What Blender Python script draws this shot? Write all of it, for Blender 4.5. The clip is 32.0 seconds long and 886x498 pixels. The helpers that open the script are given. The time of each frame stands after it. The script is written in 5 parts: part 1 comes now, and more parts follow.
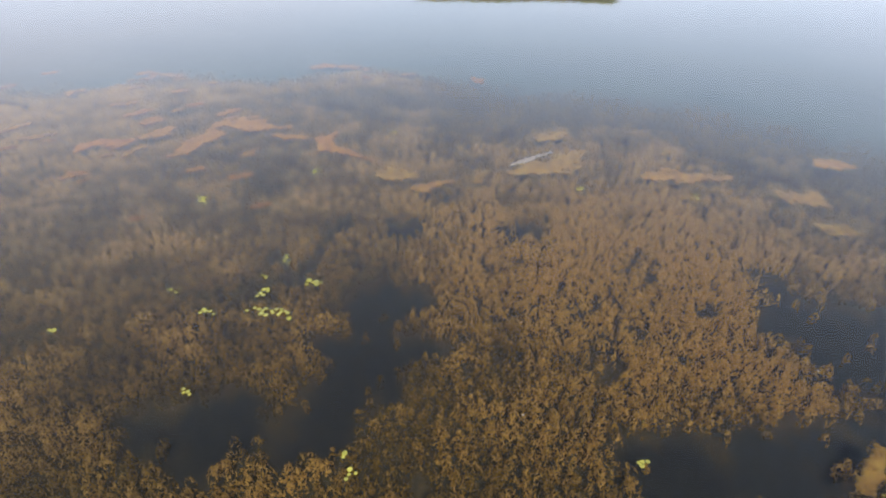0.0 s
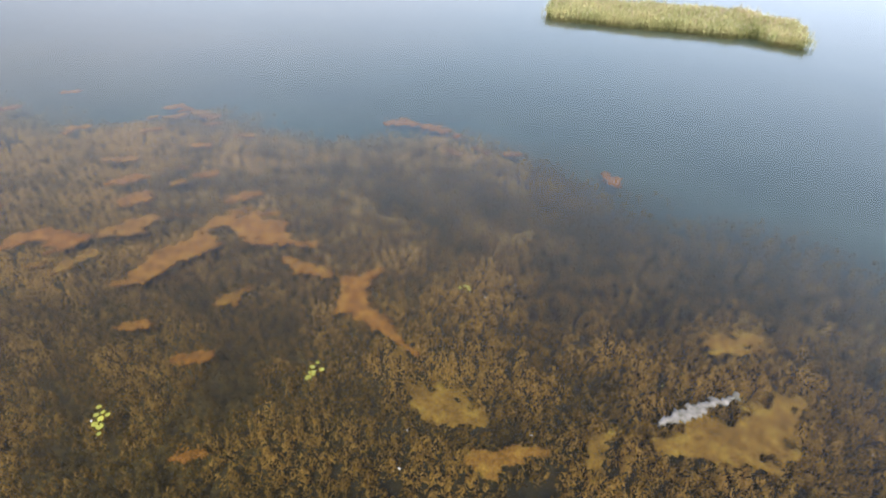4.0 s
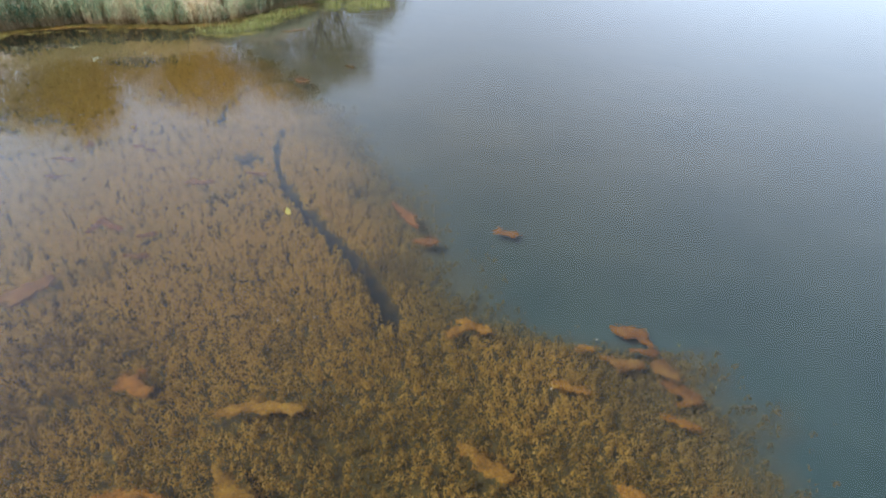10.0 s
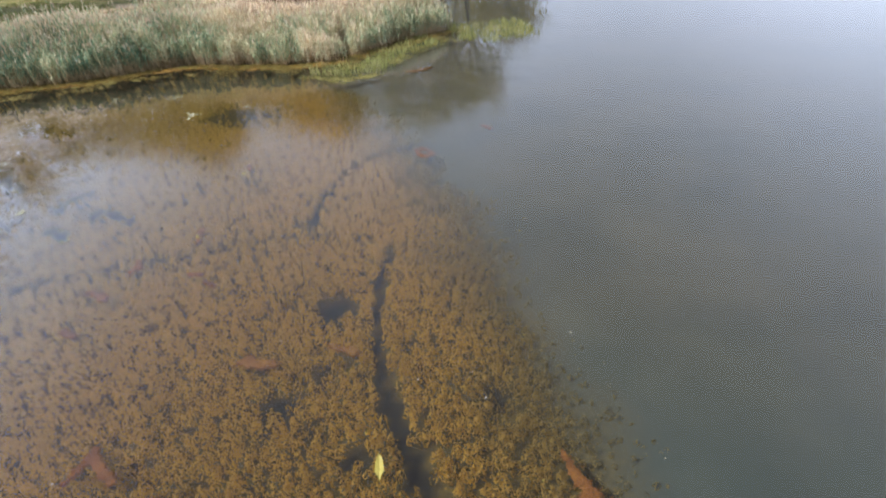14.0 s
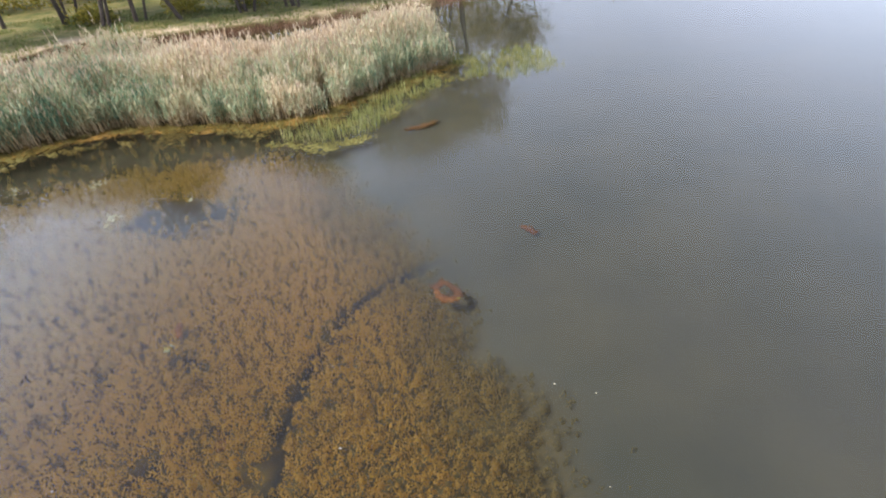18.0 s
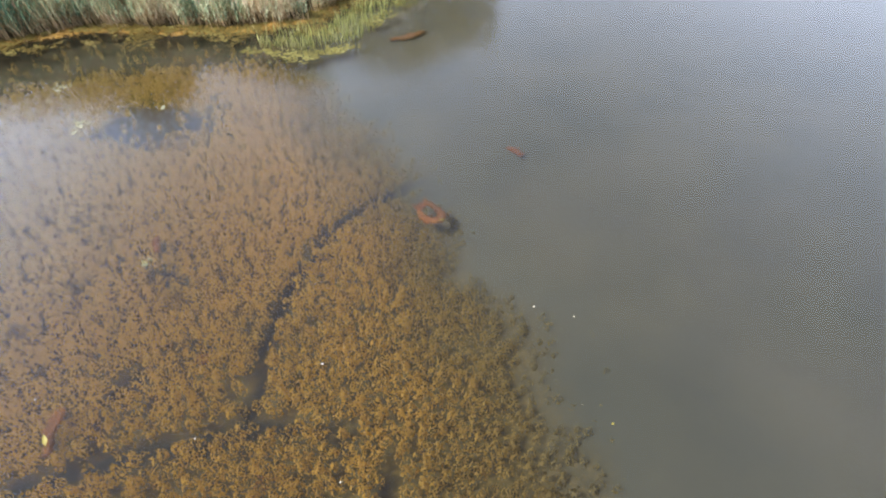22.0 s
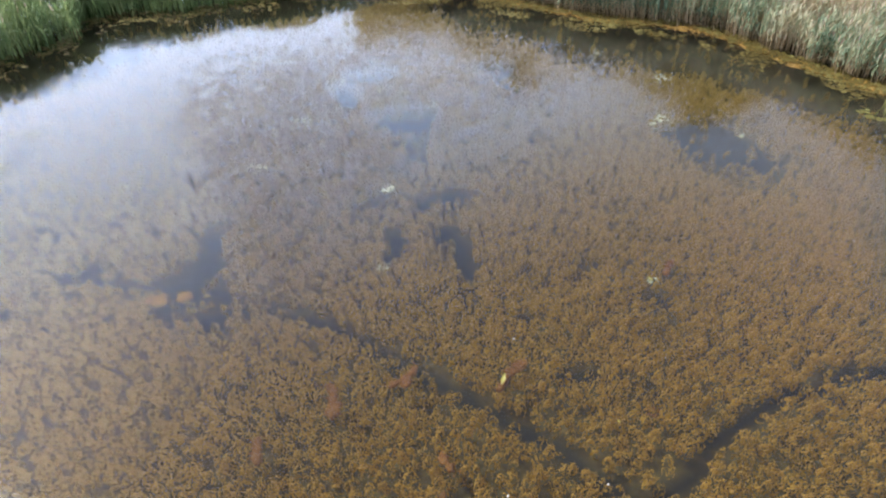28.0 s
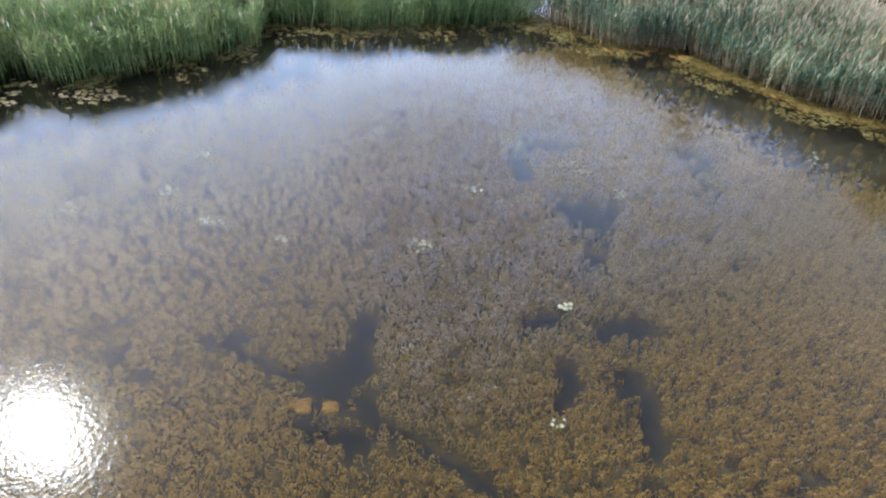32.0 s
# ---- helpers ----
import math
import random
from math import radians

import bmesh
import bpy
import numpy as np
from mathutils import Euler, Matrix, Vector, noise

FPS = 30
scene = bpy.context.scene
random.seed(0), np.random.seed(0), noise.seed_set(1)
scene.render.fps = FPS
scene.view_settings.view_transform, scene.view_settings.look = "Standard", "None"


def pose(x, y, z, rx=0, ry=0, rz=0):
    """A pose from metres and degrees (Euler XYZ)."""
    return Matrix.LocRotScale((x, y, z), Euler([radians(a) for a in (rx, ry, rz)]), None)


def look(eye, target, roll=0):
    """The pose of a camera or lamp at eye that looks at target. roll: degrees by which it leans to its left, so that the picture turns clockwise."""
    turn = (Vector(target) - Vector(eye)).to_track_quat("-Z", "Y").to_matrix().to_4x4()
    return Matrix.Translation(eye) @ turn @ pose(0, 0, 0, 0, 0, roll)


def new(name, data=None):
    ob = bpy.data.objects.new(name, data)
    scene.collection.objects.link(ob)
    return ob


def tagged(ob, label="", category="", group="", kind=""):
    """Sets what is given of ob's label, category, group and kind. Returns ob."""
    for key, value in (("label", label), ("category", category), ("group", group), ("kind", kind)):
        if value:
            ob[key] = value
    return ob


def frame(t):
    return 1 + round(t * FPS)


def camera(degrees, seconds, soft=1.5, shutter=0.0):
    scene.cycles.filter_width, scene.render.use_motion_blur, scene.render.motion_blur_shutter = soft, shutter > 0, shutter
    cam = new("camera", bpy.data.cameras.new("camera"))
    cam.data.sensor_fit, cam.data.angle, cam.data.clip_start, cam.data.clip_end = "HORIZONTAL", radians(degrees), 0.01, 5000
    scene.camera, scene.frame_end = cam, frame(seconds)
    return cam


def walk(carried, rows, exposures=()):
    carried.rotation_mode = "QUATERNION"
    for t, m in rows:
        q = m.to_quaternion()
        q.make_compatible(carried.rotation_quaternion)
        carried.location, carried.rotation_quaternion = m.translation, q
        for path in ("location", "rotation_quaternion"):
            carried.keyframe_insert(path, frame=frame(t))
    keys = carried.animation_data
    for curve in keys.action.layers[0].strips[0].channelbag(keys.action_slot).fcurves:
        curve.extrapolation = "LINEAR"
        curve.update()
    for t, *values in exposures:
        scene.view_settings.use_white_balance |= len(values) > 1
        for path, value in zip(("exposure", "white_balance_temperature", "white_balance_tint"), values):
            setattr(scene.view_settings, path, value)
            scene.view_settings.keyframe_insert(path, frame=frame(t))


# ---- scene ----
cam = camera(76.8, 32.0, soft=2.0)
PATH = [
    (0, (-13.492, -18.296, 8.049), (-11.999, -17.537, 6.956), 0.1),
    (0.5, (-12.298, -17.747, 8.088), (-10.813, -16.981, 6.99), -0.2),
    (1, (-11.173, -17.164, 8.063), (-9.686, -16.404, 6.963), 0.5),
    (1.5, (-9.99, -16.602, 8.074), (-8.506, -15.837, 6.972), 1.9),
    (2, (-8.861, -16.039, 8.048), (-7.402, -15.226, 6.948), 2.7),
    (2.5, (-7.84, -15.405, 8.014), (-6.41, -14.536, 6.918), 1.8),
    (3, (-6.804, -14.763, 8.018), (-5.401, -13.852, 6.922), 2.2),
    (3.5, (-5.759, -14.065, 8.113), (-4.392, -13.112, 7.008), 2.6),
    (5.5, (-2.208, -10.746, 8.191), (-1.169, -9.449, 7.078), 5.7),
    (6, (-1.583, -9.816, 8.105), (-0.649, -8.431, 7.005), 4.9),
    (6.5, (-1.015, -8.832, 8.103), (-0.196, -7.373, 7.008), 4.6),
    (7, (-0.527, -7.754, 8.169), (0.181, -6.239, 7.073), 4.9),
    (7.5, (-0.204, -6.68, 8.146), (0.403, -5.112, 7.062), 5.3),
    (8, (0.002, -5.571, 8.096), (0.494, -3.959, 7.021), 4.8),
    (8.5, (0.254, -4.393, 8.144), (0.619, -2.752, 7.061), 3.5),
    (9, (0.322, -3.212, 8.07), (0.585, -1.547, 6.993), 2.8),
    (9.5, (0.384, -2.009, 8.071), (0.565, -0.333, 6.995), 2.2),
    (10, (0.361, -0.854, 8.111), (0.484, 0.829, 7.036), 2.0),
    (10.5, (0.3, 0.303, 8.158), (0.358, 1.988, 7.083), 1.3),
    (11, (0.208, 1.434, 8.193), (0.214, 3.122, 7.12), 1.2),
    (11.5, (0.057, 2.57, 8.209), (0.014, 4.259, 7.139), 0.3),
    (12, (-0.061, 3.704, 8.231), (-0.133, 5.393, 7.161), 1.0),
    (12.5, (-0.225, 4.828, 8.247), (-0.343, 6.514, 7.178), 1.4),
    (13, (-0.485, 5.923, 8.253), (-0.655, 7.607, 7.188), 1.2),
    (13.5, (-0.707, 7.039, 8.203), (-0.934, 8.717, 7.138), 0.6),
    (14, (-0.979, 8.121, 8.162), (-1.266, 9.789, 7.097), -2.0),
    (14.5, (-1.301, 9.227, 8.084), (-1.594, 10.897, 7.022), -2.8),
    (16.5, (-2.462, 13.509, 8.22), (-2.711, 15.186, 7.157), -1.6),
    (17, (-2.742, 14.625, 8.259), (-2.986, 16.302, 7.197), -1.7),
    (17.5, (-3.001, 15.709, 8.289), (-3.247, 17.388, 7.231), -2.2),
    (18, (-3.174, 16.475, 8.291), (-3.44, 18.152, 7.233), -3.8),
    (18.5, (-3.292, 16.795, 8.27), (-3.561, 18.456, 7.189), -4.4),
    (19, (-3.355, 16.784, 8.252), (-3.568, 18.351, 7.028), -2.1),
    (19.5, (-3.372, 16.73, 8.262), (-3.57, 18.241, 6.966), -2.0),
    (20, (-3.344, 16.688, 8.297), (-3.538, 18.197, 6.998), -2.1),
    (20.5, (-3.277, 16.651, 8.291), (-3.469, 18.162, 6.996), -2.1),
    (21, (-3.254, 16.629, 8.305), (-3.43, 18.143, 7.009), -1.4),
    (21.5, (-3.231, 16.629, 8.286), (-3.402, 18.142, 6.989), -1.1),
    (22, (-3.265, 16.623, 8.256), (-3.45, 18.136, 6.961), -0.9),
    (22.5, (-3.295, 16.63, 8.279), (-3.531, 18.136, 6.984), -0.3),
    (23, (-3.325, 16.65, 8.274), (-3.68, 18.137, 6.984), -0.6),
    (23.5, (-3.419, 16.701, 8.281), (-3.897, 18.154, 6.994), 0.4),
    (24, (-3.575, 16.74, 8.29), (-4.202, 18.137, 7.005), -0.6),
    (24.5, (-3.738, 16.782, 8.3), (-4.471, 18.128, 7.015), -0.3),
    (25, (-3.905, 16.821, 8.271), (-4.732, 18.115, 6.99), 0.7),
    (25.5, (-4.114, 16.833, 8.231), (-5.04, 18.063, 6.954), 1.0),
    (26, (-4.35, 16.833, 8.196), (-5.381, 17.978, 6.921), 0.7),
    (26.5, (-4.626, 16.816, 8.16), (-5.754, 17.865, 6.884), 0.7),
    (28.5, (-5.891, 16.563, 8.472), (-7.246, 17.275, 7.185), 0.7),
    (29, (-6.287, 16.483, 8.555), (-7.659, 17.163, 7.267), 0.7),
    (29.5, (-6.704, 16.425, 8.559), (-8.086, 17.089, 7.275), 2.0),
    (30, (-7.153, 16.379, 8.538), (-8.55, 17.015, 7.256), 2.5),
    (30.5, (-7.649, 16.309, 8.602), (-9.059, 16.909, 7.318), 1.7),
    (31, (-8.192, 16.239, 8.702), (-9.608, 16.826, 7.417), 1.2),
    (31.5, (-8.757, 16.136, 8.864), (-10.176, 16.707, 7.575), 3.1),
    (32, (-9.346, 15.99, 9.018), (-10.792, 16.474, 7.724), 5.5),
]
walk(cam, [(t, look(eye, target, roll)) for t, eye, target, roll in PATH],
     exposures=[(0.0, 0.90, 6850, 10), (3.0, 0.98, 6700, 8), (6.0, 0.97, 6400, 3), (9.5, 0.93, 6250, 3), (13.0, 1.0, 6500, 9), (18.0, 1.05, 6500, 10), (20.0, 1.32, 6500, 10),
                (24.0, 1.38, 6500, 10), (26.0, 1.32, 6320, 10), (29.0, 1.04, 5950, 9), (32.0, 1.04, 5750, 9)])

# ---- light ----
SUN = Vector((-0.543, -0.381, 0.748)).normalized()
world = bpy.data.worlds.new("sky")
scene.world = world
world.use_nodes = True
wn, wl = world.node_tree.nodes, world.node_tree.links
wn.clear()
w_out = wn.new("ShaderNodeOutputWorld")
w_bg = wn.new("ShaderNodeBackground")
w_sky = wn.new("ShaderNodeTexSky")
w_sky.sky_type = "NISHITA"
w_sky.sun_disc = False
w_sky.sun_elevation = math.asin(SUN.z)
w_sky.sun_rotation = math.atan2(SUN.x, SUN.y)
w_sky.dust_density = 2.0
w_sky.air_density = 1.2
w_bg.inputs["Strength"].default_value = 0.15
w_geo = wn.new("ShaderNodeTexCoord")
w_map = wn.new("ShaderNodeMapping")
w_map.inputs["Scale"].default_value = (1.0, 1.0, 2.2)
w_noise = wn.new("ShaderNodeTexNoise")
w_noise.inputs["Scale"].default_value = 1.3
w_noise.inputs["Detail"].default_value = 2.5
w_noise.inputs["Roughness"].default_value = 0.55
w_ramp = wn.new("ShaderNodeValToRGB")
w_ramp.color_ramp.elements[0].position = 0.30
w_ramp.color_ramp.elements[0].color = (0.6, 0.6, 0.6, 1)
w_ramp.color_ramp.elements[1].position = 0.78
w_ramp.color_ramp.elements[1].color = (1.0, 1.0, 1.0, 1)
w_mix = wn.new("ShaderNodeMixRGB")
w_mix.inputs["Color2"].default_value = (4.95, 5.5, 6.95, 1)
wl.new(w_geo.outputs["Generated"], w_map.inputs["Vector"])
wl.new(w_map.outputs["Vector"], w_noise.inputs["Vector"])
wl.new(w_noise.outputs["Fac"], w_ramp.inputs["Fac"])
# haze and thin cloud thicken towards the horizon
w_sep = wn.new("ShaderNodeSeparateXYZ")
wl.new(w_geo.outputs["Generated"], w_sep.inputs[0])
w_low = wn.new("ShaderNodeMapRange")
w_low.inputs["From Min"].default_value = 0.25
w_low.inputs["From Max"].default_value = 0.95
w_low.inputs["To Min"].default_value = 1.0
w_low.inputs["To Max"].default_value = 0.08
wl.new(w_sep.outputs["Z"], w_low.inputs["Value"])
w_fac = wn.new("ShaderNodeMath")
w_fac.operation = "MULTIPLY"
wl.new(w_ramp.outputs["Color"], w_fac.inputs[0])
wl.new(w_low.outputs[0], w_fac.inputs[1])
wl.new(w_fac.outputs[0], w_mix.inputs["Fac"])
wl.new(w_sky.outputs["Color"], w_mix.inputs["Color1"])
# the haze is brightest to the west, and brighter east than north
w_side = wn.new("ShaderNodeMapRange")
w_side.inputs["From Min"].default_value = -1.0
w_side.inputs["From Max"].default_value = 1.0
wl.new(w_sep.outputs["X"], w_side.inputs["Value"])
w_glow = wn.new("ShaderNodeValToRGB")
w_glow.color_ramp.interpolation = "EASE"
el = w_glow.color_ramp.elements
while len(el) < 5:
    el.new(0.5)
for e, (p, g) in zip(el, ((0.0, 1.42), (0.28, 0.49), (0.56, 0.37), (0.78, 0.53), (1.0, 0.56))):
    e.position, e.color = p, (g, g, g, 1)
wl.new(w_side.outputs[0], w_glow.inputs["Fac"])
w_gain = wn.new("ShaderNodeMath")
w_gain.operation = "MULTIPLY"
w_gain.inputs[1].default_value = 2.45
wl.new(w_glow.outputs["Color"], w_gain.inputs[0])
# the clear sky overhead is darker than the haze
w_high = wn.new("ShaderNodeMapRange")
w_high.inputs["From Min"].default_value = 0.55
w_high.inputs["From Max"].default_value = 1.0
w_high.inputs["To Min"].default_value = 1.0
w_high.inputs["To Max"].default_value = 0.38
wl.new(w_sep.outputs["Z"], w_high.inputs["Value"])
w_all = wn.new("ShaderNodeMath")
w_all.operation = "MULTIPLY"
wl.new(w_gain.outputs[0], w_all.inputs[0])
wl.new(w_high.outputs[0], w_all.inputs[1])
w_lit = wn.new("ShaderNodeVectorMath")
w_lit.operation = "SCALE"
w_tint = wn.new("ShaderNodeVectorMath")
w_tint.operation = "MULTIPLY"
w_tint.inputs[1].default_value = (0.99, 1.0, 1.035)
wl.new(w_mix.outputs["Color"], w_tint.inputs[0])
wl.new(w_tint.outputs["Vector"], w_lit.inputs[0])
wl.new(w_all.outputs[0], w_lit.inputs["Scale"])
wl.new(w_lit.outputs["Vector"], w_bg.inputs["Color"])
wl.new(w_bg.outputs["Background"], w_out.inputs["Surface"])

sun_data = bpy.data.lights.new("sun", "SUN")
sun_data.energy = 3.5
sun_data.angle = radians(0.55)
sun_data.color = (1.0, 0.95, 0.87)
sun = new("sun", sun_data)
sun.matrix_world = look(SUN * 60, (0, 0, 0))


# ---- materials ----
def mat_new(name):
    m = bpy.data.materials.new(name)
    m.use_nodes = True
    n, l = m.node_tree.nodes, m.node_tree.links
    return m, n, l, n["Principled BSDF"]


def noise_node(n, l, scale, detail=4.0, rough=0.55, coord=None):
    t = n.new("ShaderNodeTexNoise")
    t.inputs["Scale"].default_value = scale
    t.inputs["Detail"].default_value = detail
    t.inputs["Roughness"].default_value = rough
    if coord is not None:
        l.new(coord, t.inputs["Vector"])
    return t.outputs["Fac"]


def ramp_node(n, l, fac, stops):
    r = n.new("ShaderNodeValToRGB")
    el = r.color_ramp.elements
    while len(el) < len(stops):
        el.new(0.5)
    for e, (p, c) in zip(el, stops):
        e.position, e.color = p, (*c, 1)
    l.new(fac, r.inputs["Fac"])
    return r.outputs["Color"]


def mix_node(n, l, fac, a, b, blend="MIX"):
    x = n.new("ShaderNodeMixRGB")
    x.blend_type = blend
    for s, v in zip(("Fac", "Color1", "Color2"), (fac, a, b)):
        if isinstance(v, (int, float)):
            x.inputs[s].default_value = v
        elif isinstance(v, tuple):
            x.inputs[s].default_value = (*v, 1)
        else:
            l.new(v, x.inputs[s])
    return x.outputs["Color"]


def bump_node(n, l, height, strength, distance, to):
    b = n.new("ShaderNodeBump")
    b.inputs["Strength"].default_value = strength
    b.inputs["Distance"].default_value = distance
    l.new(height, b.inputs["Height"])
    l.new(b.outputs["Normal"], to.inputs["Normal"])


def place(n):
    return n.new("ShaderNodeNewGeometry").outputs["Position"]


def plant_material(name, stops, patch=0.35, rough=0.7, island=0.5, tone=False, age=False):
    """Leaf or stem: hue by island and by patches a few metres wide."""
    m, n, l, p = mat_new(name)
    geo = n.new("ShaderNodeNewGeometry")
    big = noise_node(n, l, patch, 3, 0.6, geo.outputs["Position"])
    mathn = n.new("ShaderNodeMath")
    mathn.operation = "MULTIPLY_ADD"
    l.new(geo.outputs["Random Per Island"], mathn.inputs[0])
    mathn.inputs[1].default_value = island
    off = n.new("ShaderNodeMath")
    off.operation = "MULTIPLY_ADD"
    l.new(big, off.inputs[0])
    off.inputs[1].default_value = 1.6
    off.inputs[2].default_value = -0.3 - island / 2
    base = off.outputs[0]
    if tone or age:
        # for weed this tone also carries painted tuft shading
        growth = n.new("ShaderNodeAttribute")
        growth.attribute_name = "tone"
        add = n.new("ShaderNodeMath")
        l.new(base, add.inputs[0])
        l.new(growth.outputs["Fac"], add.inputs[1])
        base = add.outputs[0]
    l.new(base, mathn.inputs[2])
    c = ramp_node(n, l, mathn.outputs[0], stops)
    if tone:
        # water murk painted into the weed: fades to the haze colour near open water
        murk_mix = n.new("ShaderNodeAttribute")
        murk_mix.attribute_name = "murk_fade"
        c = mix_node(n, l, murk_mix.outputs["Fac"], c, (0.155, 0.138, 0.082))
        # emerged tips bleached, and lightened further to merge with the glare around them
        dry = n.new("ShaderNodeAttribute")
        dry.attribute_name = "dry"
        c = mix_node(n, l, dry.outputs["Fac"], c, mix_node(n, l, 0.8, c, (0.38, 0.31, 0.245)))
        warm = n.new("ShaderNodeMapRange")
        sep = n.new("ShaderNodeSeparateXYZ")
        l.new(geo.outputs["Position"], sep.inputs[0])
        l.new(sep.outputs["Y"], warm.inputs["Value"])
        warm.inputs["From Min"].default_value = 1.0
        warm.inputs["From Max"].default_value = 12.0
        # western weed drawn greyer, and bluer in place of the sky's reflection
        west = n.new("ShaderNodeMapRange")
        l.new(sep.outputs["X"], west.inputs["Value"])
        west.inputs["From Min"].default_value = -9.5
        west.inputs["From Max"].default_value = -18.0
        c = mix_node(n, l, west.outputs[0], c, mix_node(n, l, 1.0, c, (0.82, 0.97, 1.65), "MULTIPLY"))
        c = mix_node(n, l, 1.0, c, mix_node(n, l, warm.outputs[0], (1.06, 0.95, 0.92), (1.12, 1.01, 0.77)), "MULTIPLY")
    fine = noise_node(n, l, 22, 3, 0.6, geo.outputs["Position"])
    c = mix_node(n, l, 0.3 if tone else 0.45, c, ramp_node(n, l, fine, [(0.3, (0.45, 0.45, 0.45)), (0.7, (1.0, 1.0, 1.0))]), "MULTIPLY")
    l.new(c, p.inputs["Base Color"])
    p.inputs["Roughness"].default_value = rough
    p.inputs["Specular IOR Level"].default_value = 0.25
    thin = n.new("ShaderNodeBsdfTranslucent")
    l.new(c, thin.inputs["Color"])
    both = n.new("ShaderNodeMixShader")
    both.inputs["Fac"].default_value = 0.58 if tone else 0.45
    l.new(p.outputs[0], both.inputs[1])
    l.new(thin.outputs[0], both.inputs[2])
    l.new(both.outputs[0], n["Material Output"].inputs["Surface"])
    return m


def water_material():
    m, n, l, p = mat_new("lake_water")
    n.remove(p)
    out = n["Material Output"]
    pos = place(n)
    stretch = n.new("ShaderNodeMapping")
    stretch.inputs["Scale"].default_value = (1.0, 1.7, 1.0)
    stretch.inputs["Rotation"].default_value = (0, 0, 0.5)
    l.new(pos, stretch.inputs["Vector"])
    rip = noise_node(n, l, 7.0, 3, 0.55, stretch.outputs["Vector"])
    calm = noise_node(n, l, 0.12, 2, 0.5, pos)
    amp = n.new("ShaderNodeMath")
    amp.operation = "MULTIPLY"
    l.new(rip, amp.inputs[0])
    l.new(ramp_node(n, l, calm, [(0.38, (0.35, 0.35, 0.35)), (0.62, (1, 1, 1))]), amp.inputs[1])
    bump = n.new("ShaderNodeBump")
    bump.inputs["Strength"].default_value = 0.15
    bump.inputs["Distance"].default_value = 0.003
    l.new(amp.outputs[0], bump.inputs["Height"])
    gloss = n.new("ShaderNodeBsdfGlossy")
    gloss.distribution = "BECKMANN"
    gloss.inputs["Roughness"].default_value = 0.04
    l.new(bump.outputs["Normal"], gloss.inputs["Normal"])
    soft = n.new("ShaderNodeBsdfGlossy")
    soft.distribution = "BECKMANN"
    soft.inputs["Roughness"].default_value = 0.15
    fleck = n.new("ShaderNodeBump")
    fleck.inputs["Strength"].default_value = 0.5
    fleck.inputs["Distance"].default_value = 0.009
    l.new(noise_node(n, l, 7.0, 3, 0.65, pos), fleck.inputs["Height"])
    l.new(fleck.outputs["Normal"], soft.inputs["Normal"])
    shine = n.new("ShaderNodeMixShader")
    shine.inputs["Fac"].default_value = 0.15
    l.new(gloss.outputs[0], shine.inputs[1])
    l.new(soft.outputs[0], shine.inputs[2])
    clear = n.new("ShaderNodeBsdfTransparent")
    clear.inputs["Color"].default_value = (0.93, 0.96, 0.93, 1)
    fres = n.new("ShaderNodeFresnel")
    fres.inputs["IOR"].default_value = 1.34
    l.new(bump.outputs["Normal"], fres.inputs["Normal"])
    mix = n.new("ShaderNodeMixShader")
    l.new(fres.outputs[0], mix.inputs["Fac"])
    haze = n.new("ShaderNodeBsdfDiffuse")
    haze.inputs["Color"].default_value = (0.34, 0.27, 0.175, 1)
    sep = n.new("ShaderNodeSeparateXYZ")
    l.new(pos, sep.inputs[0])
    turbid = n.new("ShaderNodeMapRange")
    turbid.inputs["From Min"].default_value = -20.0
    turbid.inputs["From Max"].default_value = 22.0
    turbid.inputs["To Min"].default_value = 0.0
    turbid.inputs["To Max"].default_value = 0.022
    l.new(sep.outputs["Y"], turbid.inputs["Value"])
    murk = n.new("ShaderNodeMixShader")
    l.new(turbid.outputs[0], murk.inputs["Fac"])
    l.new(clear.outputs[0], murk.inputs[1])
    l.new(haze.outputs[0], murk.inputs[2])
    l.new(murk.outputs[0], mix.inputs[1])
    l.new(shine.outputs[0], mix.inputs[2])
    l.new(mix.outputs[0], out.inputs["Surface"])
    return m


